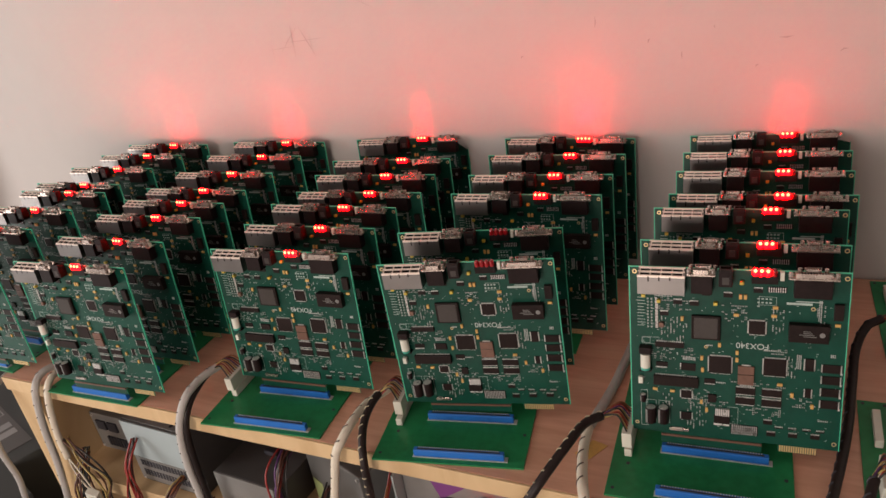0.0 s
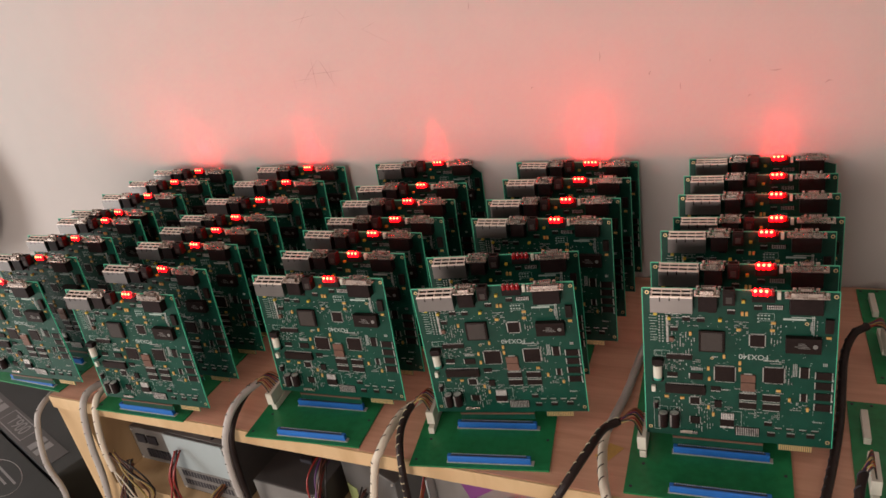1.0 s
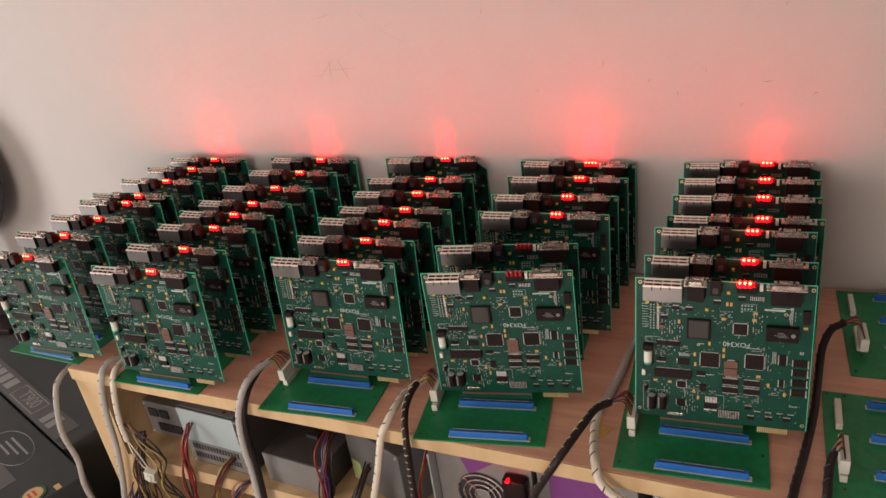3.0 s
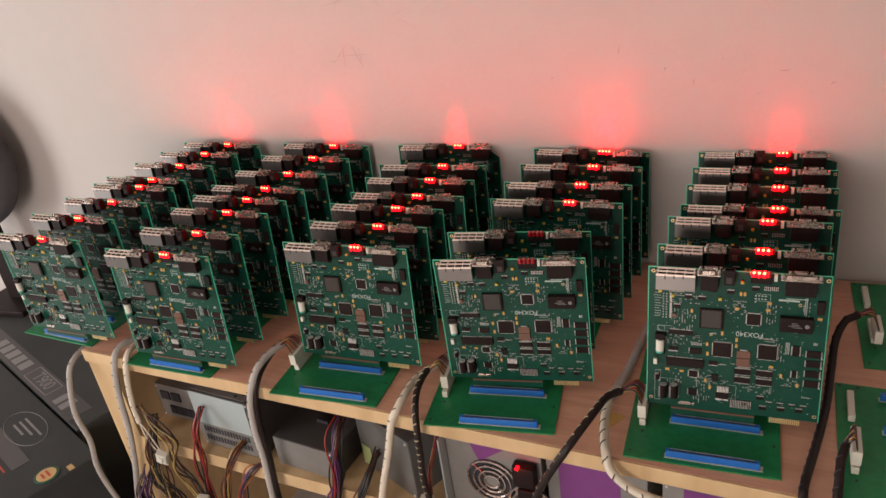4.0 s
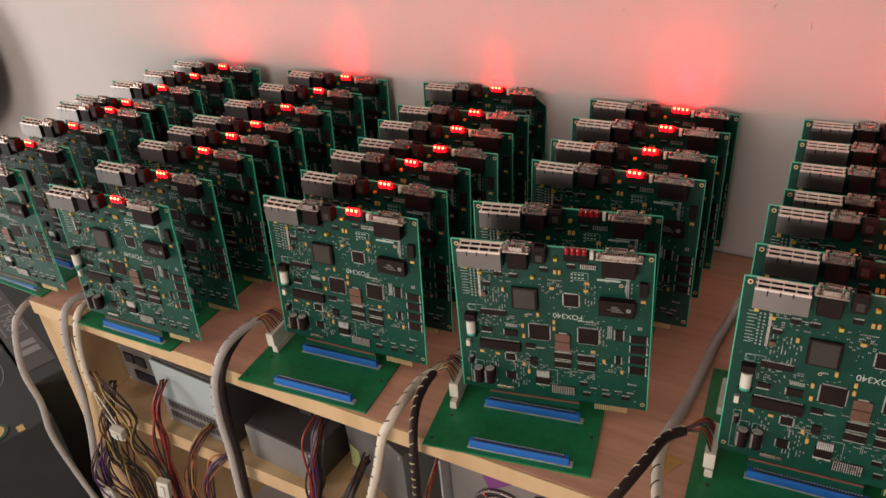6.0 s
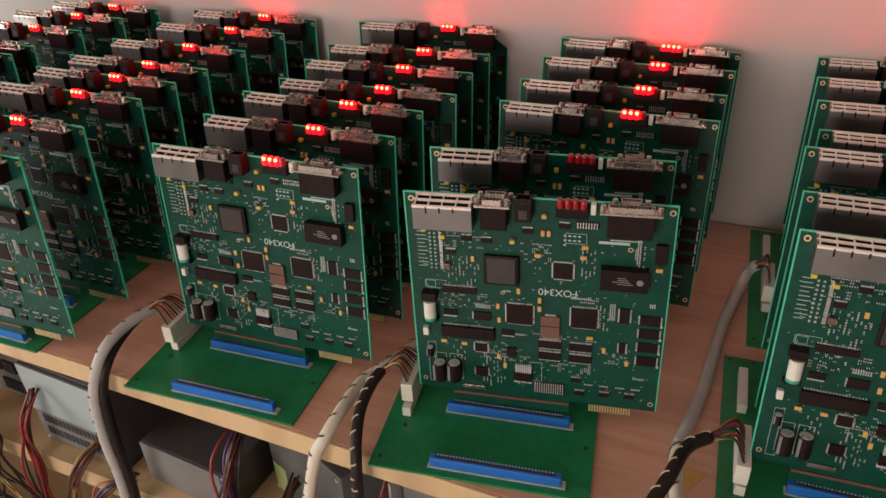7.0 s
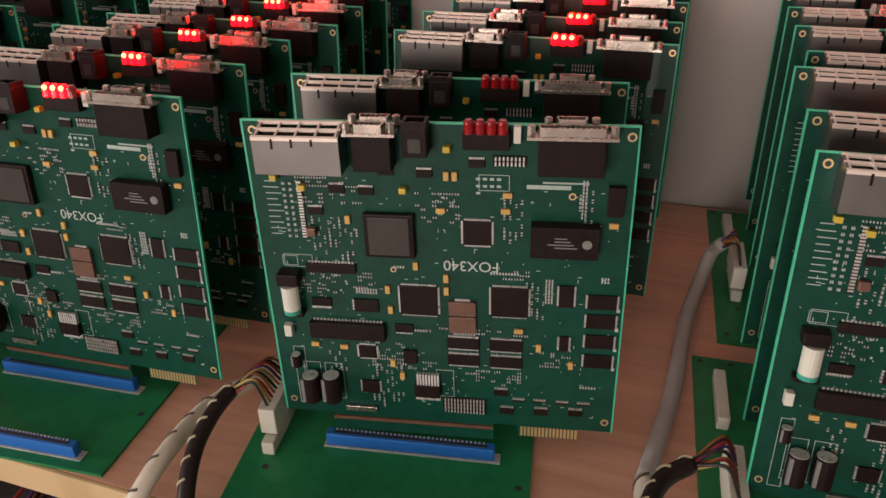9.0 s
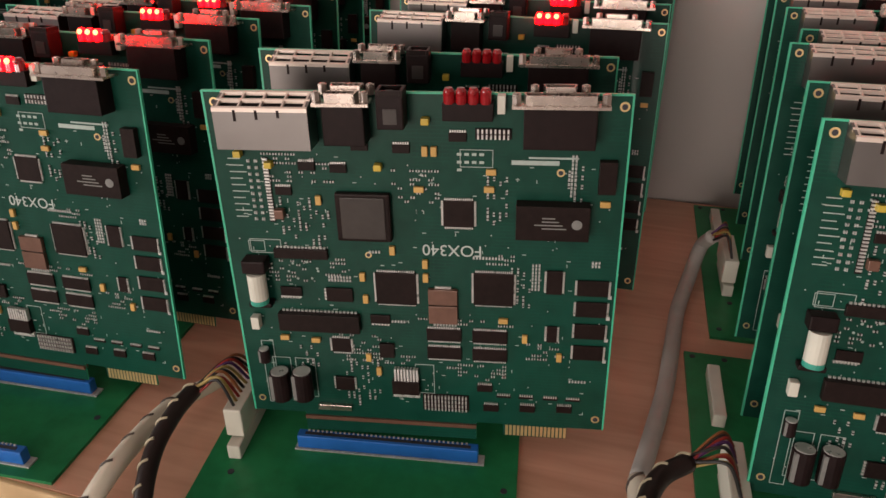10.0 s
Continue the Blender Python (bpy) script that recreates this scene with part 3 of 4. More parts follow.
            for q in (0, 1.0):
                box(pale, (x + q) * MM, (x + q + 0.6) * MM, -0.0011, 0, H - (z + 1.6) * MM, H - z * MM)
    zones = ((28, 34, 72, 54), (35, 60, 66, 92), (100, 42, 128, 64), (152, 45, 168, 78), (195, 38, 206, 60), (152, 92, 170, 101), (54, 98, 72, 114), (62, 150, 92, 172),
             (64, 168, 88, 206), (166, 100, 182, 128), (108, 136, 172, 142), (36, 160, 50, 176), (86, 164, 112, 172), (128, 168, 166, 182), (20, 100, 52, 116), (176, 148, 200, 165))
    taken = set()
    for u0, v0, u1, v1 in zones:
        for i in range(int((u1 - u0) * (v1 - v0) / 23) + 3):
            x, z = u0 + 3.4 * rng.randrange(max(1, int((u1 - u0) / 3.4))), v0 + 2.6 * rng.randrange(max(1, int((v1 - v0) / 2.6)))
            if (x, z) in taken:
                continue
            taken.add((x, z))
            # a chip resistor or capacitor: dark body between two tinned ends
            dx, dz = (1, 0) if (u1 - u0) > (v1 - v0) else (0, 1)
            for k, bm_k in ((0, pale), (1, dark), (2, pale)):
                a, c = x + dx * 0.75 * k, z + dz * 0.75 * k
                box(bm_k, a * MM, (a + (0.72 if dx else 1.1)) * MM, -0.0009, 0, H - (c + (0.72 if dz else 1.1)) * MM, H - c * MM)
    for i in range(150):
        x, z = 6 + rng.random() * 208, 34 + rng.random() * 168
        w, h = (2.2, 0.45) if rng.random() < 0.6 else (0.45, 2.0)
        box(print_bm, x * MM, (x + w) * MM, -0.00018, 0, H - (z + h) * MM, H - z * MM)
    for u, v, w, h in ((178, 106, 6, 18), (62, 112, 16, 5), (30, 126, 14, 3), (125, 141, 16, 3), (96, 140, 10, 3), (196, 45, 4, 26), (206, 178, 12, 4), (212, 97, 7, 6), (84, 93, 8, 2), (150, 95, 18, 3)):
        for i in range(int(w / 1.8)):
            for k in range(max(1, int(h / 2.2))):
                box(pale, (shift(u) - w / 2 + i * 1.8) * MM, (shift(u) - w / 2 + i * 1.8 + 1.0) * MM, -0.0009, 0, H - (v - h / 2 + k * 2.2 + 1.5) * MM, H - (v - h / 2 + k * 2.2) * MM)
    for i in range(120):
        x, z = 4 + rng.random() * 214, 34 + rng.random() * 166
        box(pale, x * MM, (x + 0.6) * MM, -0.0004, 0, H - (z + 0.6) * MM, H - z * MM)
    part("printed_mark", print_bm, M_SILK, b, kind="stuff")
    part("tiny_part", pale, M_CERAMIC, b, kind="stuff")
    part("tiny_dark_part", dark, M_BLACK, b, kind="stuff")
    back = bmesh.new()
    for i in range(260):
        x, z = 5 + rng.random() * 214, 3 + rng.random() * 200
        s = rng.choice((0.8, 0.8, 1.2, 2.2))
        box(back, x * MM, (x + s) * MM, 0.0016, 0.0022 + 0.0006 * rng.random(), H - (z + s) * MM, H - z * MM)
    for u, v, w, h in ((20, 8, 30, 12), (180, 8, 40, 3), (180, 12, 40, 3), (70, 14, 20, 8)):
        for i in range(int(w / 2.5)):
            for k in range(int(h / 2.5)):
                box(back, (u + i * 2.5) * MM, (u + 1.1 + i * 2.5) * MM, 0.0016, 0.0028, H - (v + 1.1 + k * 2.5) * MM, H - (v + k * 2.5) * MM)
    part("solder_joint", back, M_TIN, b, kind="stuff")
    return b


def board_pose(x, y, yaw, lean, roll=0.0):
    """From the top left corner's place."""
    top = Matrix.Translation((x, y, 0.9845)) @ pose(0, 0, 0, -lean, roll, yaw)
    return top @ Matrix.Translation((0, 0, -H))


E_ROW = [(0.002, 0.012, -0.6), (0.008, 0.077, -1.5), (0.015, 0.168, -1.5), (0.03, 0.212, -1.7), (0.034, 0.291, -1.9), (0.039, 0.364, -1.9), (0.045, 0.437, -1.6)]
D_ROW = [(-0.31, -0.006, 5.4), (-0.318, 0.084, 5.9), (-0.285, 0.216, -1.5), (-0.28, 0.288, -1.1), (-0.272, 0.373, -2.2), (-0.265, 0.453, -4.8)]
C_ROW = [(-0.591, 0.025, -0.7), (-0.585, 0.105, -2), (-0.581, 0.178, -3), (-0.562, 0.227, -1.5), (-0.565, 0.298, -1.2), (-0.564, 0.364, 0), (-0.568, 0.474, -0.4)]
B_ROW = [(-0.923, -0.031, -1.8), (-0.916, 0.054, -3.2), (-0.91, 0.137, -2.6), (-0.903, 0.197, -3.6), (-0.894, 0.248, -3.2), (-0.887, 0.324, -3), (-0.875, 0.41, -3.6), (-0.862, 0.486, -4.5)]
A_ROW = [(-1.232, 0.002, -3), (-1.226, 0.089, -3), (-1.211, 0.166, -3), (-1.204, 0.242, -3), (-1.202, 0.28, -3), (-1.19, 0.361, -3.2), (-1.173, 0.432, -3.2), (-1.15, 0.494, -4)]
LEANS = {"E": (8.5, 8.5), "D": (1.6, 5.5), "C": (4.4, 4.8), "B": (3.4, 4.4), "A": (1.0, 3.0)}
first = None
rng = random.Random(9)
for col, row in (("E", E_ROW), ("D", D_ROW), ("C", C_ROW), ("B", B_ROW), ("A", A_ROW)):
    for i, (x, y, yaw) in enumerate(row):
        m = board_pose(x, y, yaw, LEANS[col][min(i // 2, 1)], -1.3 if col == "D" and i == 0 else 0.0)
        if first is None:
            first = bd = circuit_board(m)
        else:
            bd = copy_thing(first, m)
        off = col == "D" and i < 2
        if off:
            tagged(bd, "green upright circuit board crowded with chips, red lamps unlit")
        lenses = sorted((o for o in bd.children if o.name.startswith("led_lens")), key=lambda o: sum(v.co.x for v in o.data.vertices))
        for k, o in enumerate(lenses):
            o["lit"] = int(not off and (k < 3 or (col == "D" and i == 5)))

# lit lenses get meshes of their own
lit_data = {}
for o in [o for o in scene.objects if "lit" in o.keys()]:
    if o["lit"]:
        if o.data.name not in lit_data:
            lit_data[o.data.name] = o.data.copy()
            lit_data[o.data.name].materials[0] = M_LIT
        o.data = lit_data[o.data.name]
        for tip in o.children:
            if tip.data.name not in lit_data:
                lit_data[tip.data.name] = tip.data.copy()
                lit_data[tip.data.name].materials[0] = M_CORE
            tip.data = lit_data[tip.data.name]
        tagged(o, "glowing red indicator lens")
    del o["lit"]

# spots added by the plaster throw the narrow cones of each row's last lamps
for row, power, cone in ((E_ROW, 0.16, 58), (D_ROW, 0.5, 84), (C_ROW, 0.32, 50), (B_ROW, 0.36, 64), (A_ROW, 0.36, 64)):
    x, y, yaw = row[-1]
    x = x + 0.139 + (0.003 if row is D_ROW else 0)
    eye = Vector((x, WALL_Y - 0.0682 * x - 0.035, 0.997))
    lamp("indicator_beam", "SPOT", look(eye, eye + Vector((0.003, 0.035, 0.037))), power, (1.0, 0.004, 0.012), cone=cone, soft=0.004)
    # one extra wide red spot per row, adding the pink of its other lenses
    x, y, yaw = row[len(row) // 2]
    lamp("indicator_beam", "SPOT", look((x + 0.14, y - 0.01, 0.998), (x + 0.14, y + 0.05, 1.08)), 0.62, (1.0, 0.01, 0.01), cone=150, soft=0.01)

proto = None
for x, y, yaw in ((-0.022, -0.105, -0.9), (0.004, 0.176, -1.4), (0.246, -0.145, -3.5), (0.306, 0.156, -1.5), (-0.326, -0.1, 5), (-0.308, 0.172, -1.5),
                  (-0.621, -0.077, 0.3), (-0.603, 0.19, -1), (-0.961, -0.05, -2.6), (-0.938, 0.222, -3.4), (-1.281, 0.005, -5.5), (-1.239, 0.268, -3.5)):
    m = pose(x, y, TOP, 0, 0, yaw)
    proto = base_board(m) if proto is None else proto
    if proto.matrix_world != m:
        copy_thing(proto, m)

scrap = thing("paper_scrap", pose(-0.05, -0.032, TOP, 0, 0, -20), "small orange-yellow paper scrap stuck to the table top", "paper")
bm = bmesh.new()
box(bm, -0.009, 0.012, -0.016, 0.016, 0.0002, 0.0008)
for v in bm.verts:
    v.co.x += 0.25 * v.co.y
part("sheet", bm, M_TANT, scrap)

# ------------------------------------------------------------------ plaster scratches
scratches("wall_scratch", [(-0.7, 1.158, -0.655, 1.203, 0.0012), (-0.67, 1.148, -0.668, 1.208, 0.0015), (-0.65, 1.203, -0.625, 1.148, 0.0014), (-0.69, 1.176, -0.6, 1.18, 0.001),
          (-0.72, 1.148, -0.72, 1.178, 0.0008), (-0.63, 1.148, -0.63, 1.193, 0.0008), (-0.73, 1.163, -0.67, 1.168, 0.0008)], "faint crossed pencil strokes on the plaster")
scratches("wall_scratch", [(-0.54, 1.254, -0.488, 1.226, 0.0011), (-0.54, 1.254, -0.505, 1.266, 0.0008)], "faint bent scratch on the plaster")
scratches("wall_scratch", [(-0.7, 1.28, -0.635, 1.29, 0.0008), (-0.68, 1.265, -0.65, 1.3, 0.0008), (-0.59, 1.3, -0.565, 1.27, 0.0008)], "faint pencil scribble on the plaster")
for x, z, dx, dz in ((-0.098, 1.163, 0.001, 0.017), (-0.017, 1.134, 0.003, 0.007), (0.033, 1.107, 0.0, 0.012), (0.168, 1.131, 0.018, 0.001), (0.137, 1.089, 0.005, 0.004), (0.247, 1.106, 0.01, 0.004),
                     (-0.224, 1.121, 0.005, 0.004), (0.198, 1.252, 0.004, 0.008), (-0.321, 1.27, 0.002, 0.014), (0.08, 1.15, 0.0, 0.005)):
    scratches("wall_mark", [(x, z, x + dx, z + dz, 0.0022)], "small dark chip mark in the plaster")


# ------------------------------------------------------------------ cables
def cable(points, r, material, label, ticks=0.0, tick_material=None, category="cable"):
    c = thing("cable", Matrix.Identity(4), label, category)
    path = spline(points, 8)
    bm = bmesh.new()
    tube(bm, path, r, 10)
    sleeve = part("sleeve", bm, material, c, smooth=True)
    if ticks:
        fr = frames(spline(points, 40))
        bm, run, last, arc = bmesh.new(), 0.0, None, []
        for q, a, b in fr:
            run += 0 if last is None else (q - last).length
            last = q
            k = run / ticks
            if k % 1 < 0.42:
                arc.append(q + r * (math.cos(k * math.tau) * a + math.sin(k * math.tau) * b))
            elif len(arc) > 2:
                tube(bm, arc, 0.001, 5)
                arc = []
            else:
                arc = []
        part("spiral_gap", bm, tick_material or M_TICK, sleeve, "dark gaps of the spiral wrap", kind="stuff")
    return c


def plug(x, y, z, yaw, label="milky white wire plug with coloured leads"):
    """A white ten-way plug that stands in a header, with its leads bent over into a cable."""
    p = thing("wire_plug", pose(x, y, z, 0, 0, yaw), label, "plug", "white wire plugs")
    one("body", M_WHITE, p, -0.006, 0.006, -0.026, 0.026, 0.0, 0.022, bevel=0.0012)
    return p


def leads(name, starts, ends, rise, label, r=0.0011, colours=(0, 3, 1, 2, 0, 3, 4, 1, 0, 2), mid=None):
    c = thing(name, Matrix.Identity(4), label, "wires")
    n = len(starts)
    for i in range(n):
        a, b = Vector(starts[i]), Vector(ends[i])
        m = (a + b) / 2 + Vector((0, 0, rise))
        if mid:
            m += Vector(mid)
        bm = bmesh.new()
        tube(bm, spline([a, a.lerp(m, 0.55) + Vector((0, 0, rise * 0.5)), m, b.lerp(m, 0.45), b], 6), r, 6)
        part("wire", bm, WIRES[colours[i % len(colours)]], c, smooth=True)
    return c


def plugged(x, y, yaw, to, label):
    """Plug in a header, with its leads gathered into the cable at to."""
    plug(x, y, 0.7575, yaw)
    d = pose(0, 0, 0, 0, 0, yaw) @ Vector((0, 1, 0))
    starts = [Vector((x, y, 0.7785)) + d * (-0.021 + 0.0047 * i) for i in range(10)]
    ends = [Vector(to) + Vector((random.uniform(-0.003, 0.003), random.uniform(-0.003, 0.003), random.uniform(-0.003, 0.003))) for i in range(10)]
    leads("plug_leads", starts, ends, 0.014, label)


random.seed(3)
plugged(-0.605, 0.012, 0.3, (-0.634, -0.006, 0.79), "coloured leads bent over into a black wrapped cable")
plugged(-0.317, 0.001, 5, (-0.342, -0.02, 0.788), "coloured leads bent over into a black wrapped cable")
plugged(-0.003, -0.012, -0.9, (-0.034, -0.026, 0.794), "coloured leads bent over into a black wrapped cable")
plugged(0.024, 0.27, -1.4, (0.008, 0.272, 0.788), "coloured leads bent over into a cable coloured grey for shade")
plugged(0.329, 0.228, -1.5, (0.3, 0.225, 0.795), "coloured leads bent over into a black wrapped cable")
plugged(0.27, -0.052, -3.5, (0.254, -0.076, 0.79), "coloured leads bent over beside the front base board")

cable([(-1.125, 0.02, 0.725), (-1.122, -0.03, 0.718), (-1.125, -0.052, 0.69), (-1.144, -0.06, 0.601), (-1.136, -0.06, 0.526), (-1.15, -0.06, 0.443), (-1.13, -0.06, 0.35), (-1.08, -0.06, 0.2)],
      0.0056, M_GREYCABLE, "grey cable hanging down beside the table leg", 0.03)
cable([(-0.955, 0.11, 0.752), (-0.972, 0.05, 0.753), (-0.985, 0.007, 0.757), (-0.992, -0.025, 0.758), (-0.994, -0.046, 0.736), (-1.011, -0.05, 0.658), (-1.024, -0.049, 0.569), (-1.05, -0.047, 0.468), (-1.09, -0.045, 0.34), (-1.1, -0.04, 0.2)],
      0.0064, M_GREYCABLE, "grey wrapped cable hanging over the table edge", 0.028)
cable([(-0.935, 0.1, 0.752), (-0.955, 0.04, 0.752), (-0.967, 0.008, 0.756), (-0.962, -0.035, 0.756), (-0.963, -0.053, 0.723), (-0.976, -0.056, 0.651), (-0.978, -0.056, 0.6)],
      0.0058, M_WHITECABLE, "cream wrapped cable hanging over the table edge", 0.026)
for bend in (0.0, 0.012):
    cable([(-0.978, -0.056, 0.602), (-0.972 + bend, -0.06, 0.575), (-0.955 + bend, -0.064, 0.545), (-0.938 + bend, -0.066, 0.53), (-0.935, -0.066, 0.505)], 0.0014, M_WHITECABLE, "thin cream lead from the end of a wrapped cable")
cable([(-0.628, 0.004, 0.79), (-0.638, -0.03, 0.79), (-0.645, -0.068, 0.778), (-0.66, -0.083, 0.73), (-0.67, -0.084, 0.661), (-0.67, -0.084, 0.594), (-0.677, -0.083, 0.508), (-0.683, -0.082, 0.4)],
      0.0062, M_GREYCABLE, "pale grey spiral-wrapped cable hanging over the table edge", 0.019)
cable([(-0.634, -0.006, 0.79), (-0.64, -0.03, 0.784), (-0.645, -0.062, 0.766), (-0.652, -0.078, 0.73), (-0.661, -0.078, 0.661), (-0.662, -0.078, 0.594), (-0.668, -0.078, 0.508), (-0.674, -0.078, 0.4)],
      0.0058, M_BLACKCABLE, "black wrapped cable behind a cream one", 0.02)
cable([(-0.306, 0.25, 0.753), (-0.32, 0.15, 0.753), (-0.336, 0.075, 0.755), (-0.35, 0.023, 0.762), (-0.364, -0.02, 0.768), (-0.364, -0.07, 0.774), (-0.369, -0.098, 0.764), (-0.379, -0.104, 0.742), (-0.397, -0.104, 0.673), (-0.422, -0.102, 0.59), (-0.45, -0.1, 0.48)],
      0.0062, M_WHITECABLE, "cream spiral-wrapped cable hanging over the table edge", 0.021)
cable([(-0.342, -0.02, 0.788), (-0.345, -0.04, 0.785), (-0.345, -0.066, 0.778), (-0.339, -0.092, 0.766), (-0.334, -0.108, 0.742), (-0.335, -0.11, 0.69), (-0.337, -0.109, 0.618), (-0.325, -0.105, 0.5)],
      0.0056, M_BLACKCABLE, "black spiral-wrapped cable hanging over the table edge", 0.014, M_PALETICK)
cable([(-0.034, -0.026, 0.794), (-0.052, -0.046, 0.795), (-0.066, -0.09, 0.796), (-0.092, -0.138, 0.774), (-0.126, -0.142, 0.712), (-0.144, -0.14, 0.668), (-0.165, -0.125, 0.6), (-0.17, -0.11, 0.5)],
      0.0058, M_BLACKCABLE, "black spiral-wrapped cable slanting down over the edge", 0.016, M_PALETICK)
# same cable as the cream end below; this grey holds the shade between boards
cable([(0.008, 0.272, 0.788), (0.002, 0.285, 0.77), (-0.008, 0.255, 0.755), (-0.021, 0.2, 0.753), (-0.028, 0.15, 0.753), (-0.036, 0.09, 0.753), (-0.047, 0.036, 0.753), (-0.056, -0.005, 0.754)],
      0.0064, M_GREYCABLE, "cream cable between the board rows, shade painted in as grey")
cable([(-0.056, -0.005, 0.754), (-0.056, -0.04, 0.754), (-0.05, -0.085, 0.756), (-0.043, -0.117, 0.757), (-0.037, -0.13, 0.742), (-0.022, -0.134, 0.725), (0.0, -0.137, 0.712), (0.02, -0.138, 0.705), (0.045, -0.13, 0.69)],
      0.0066, M_WHITECABLE, "cream spiral-wrapped end of a cable bending over the edge", 0.024)
cable([(0.3, 0.225, 0.795), (0.28, 0.21, 0.79), (0.266, 0.182, 0.772), (0.258, 0.132, 0.754), (0.247, 0.06, 0.753), (0.234, -0.005, 0.753), (0.22, -0.065, 0.753), (0.207, -0.12, 0.754), (0.204, -0.145, 0.735), (0.205, -0.146, 0.6), (0.2, -0.14, 0.45)],
      0.0058, M_BLACKCABLE, "black wrapped cable lying beside the bare base boards", 0.018, M_DARK)
cable([(0.254, -0.076, 0.79), (0.247, -0.1, 0.782), (0.243, -0.13, 0.768), (0.24, -0.15, 0.735), (0.238, -0.15, 0.6), (0.232, -0.15, 0.45)],
      0.0056, M_BLACKCABLE, "black cable with coloured leads hanging over the edge", 0.02, M_DARK)


def bundle(points, n, spread, colours, label, r=0.0016):
    c = thing("wire_bundle", Matrix.Identity(4), label, "wires")
    for i in range(n):
        off = [Vector((random.gauss(0, spread), random.gauss(0, spread), random.gauss(0, spread))) for _ in points]
        pts = [Vector(p) + o * (0.35 + 0.65 * k / len(points)) for k, (p, o) in enumerate(zip(points, off))]
        bm = bmesh.new()
        tube(bm, spline(pts, 6), r, 6)
        part("wire", bm, WIRES[colours[i % len(colours)]], c, smooth=True)
    return c


random.seed(5)
bundle([(-0.835, -0.028, 0.64), (-0.843, -0.055, 0.6), (-0.85, -0.06, 0.52), (-0.86, -0.06, 0.4), (-0.87, -0.06, 0.22)], 12, 0.007, (1, 0, 1, 5, 1, 0), "red and black power wires hanging past the shelf")
bundle([(-0.755, -0.03, 0.57), (-0.77, -0.06, 0.55), (-0.81, -0.065, 0.46), (-0.82, -0.06, 0.36), (-0.82, -0.06, 0.2)], 12, 0.009, (2, 3, 5, 2, 0, 5), "orange and yellow power wires hanging past the shelf")
bundle([(-0.69, -0.05, 0.55), (-0.72, -0.075, 0.54), (-0.755, -0.075, 0.47), (-0.765, -0.07, 0.36), (-0.76, -0.07, 0.2)], 12, 0.009, (1, 2, 0, 5, 4, 0), "red and black power wires curling over the shelf")
bundle([(-0.515, -0.02, 0.68), (-0.517, -0.068, 0.65), (-0.525, -0.075, 0.57), (-0.55, -0.075, 0.47), (-0.56, -0.07, 0.25)], 26, 0.011, (0, 4, 1, 5, 0, 5, 1, 0), "thick dark bundle of power wires below the table")
bundle([(-0.325, -0.05, 0.69), (-0.333, -0.085, 0.645), (-0.345, -0.085, 0.58), (-0.358, -0.085, 0.5), (-0.37, -0.08, 0.3)], 10, 0.006, (1, 2, 5, 1), "red power wires beside a fan unit")
bundle([(-0.96, -0.03, 0.6), (-0.97, -0.058, 0.55), (-0.975, -0.06, 0.46), (-0.955, -0.06, 0.38), (-0.95, -0.06, 0.2)], 14, 0.016, (0, 5, 5, 0, 3, 0), "tangled yellow and black wires beside the table leg")
bundle([(-0.965, -0.05, 0.64), (-0.935, -0.06, 0.6), (-0.91, -0.062, 0.56), (-0.92, -0.062, 0.5), (-0.89, -0.062, 0.42), (-0.9, -0.06, 0.25)], 7, 0.014, (5, 3, 0, 0), "loose yellow and brown wires below the table")
bundle([(-1.02, -0.05, 0.45), (-1.04, -0.06, 0.38), (-1.0, -0.06, 0.3), (-0.98, -0.06, 0.15)], 12, 0.02, (0, 5, 0, 4), "dark wires hanging beside the table leg")
bundle([(-0.46, -0.03, 0.6), (-0.47, -0.075, 0.56), (-0.5, -0.08, 0.48), (-0.5, -0.08, 0.3)], 8, 0.01, (0, 0, 5, 0), "black wires hanging between grey power units")
for x, y, z, rx, ry in ((-0.93, -0.075, 0.535, 20, 25), (-0.345, -0.1, 0.565, 0, 5), (-0.655, -0.112, 0.49, 5, -8), (-0.86, -0.08, 0.43, 0, 10), (-1.03, -0.07, 0.33, 0, -10)):
    p = thing("power_plug", pose(x, y, z, rx, ry, 10), "white plastic power plug hanging on its wires", "plug")
    one("body", M_WHITE, p, -0.011, 0.011, -0.006, 0.006, -0.02, 0.02, bevel=0.0015)
    one("latch", M_WHITE, p, -0.004, 0.004, -0.0085, -0.0062, -0.014, 0.012, bevel=0.0008)


# ------------------------------------------------------------------ power units on the shelf
def grille(bm, x, z, r, y):
    """Wire fan guard: rings and spokes."""
    for k in (0.3, 0.53, 0.76, 1.0):
        ring = [Vector((x + r * k * math.cos(i * math.tau / 28), y, z + r * k * math.sin(i * math.tau / 28))) for i in range(29)]
        tube(bm, ring, 0.0017, 5)
    for i in range(4):
        a = math.tau * (i + 0.5) / 4
        tube(bm, [Vector((x + r * 0.3 * math.cos(a), y, z + r * 0.3 * math.sin(a))), Vector((x + r * 1.0 * math.cos(a), y, z + r * math.sin(a)))], 0.0013, 5)


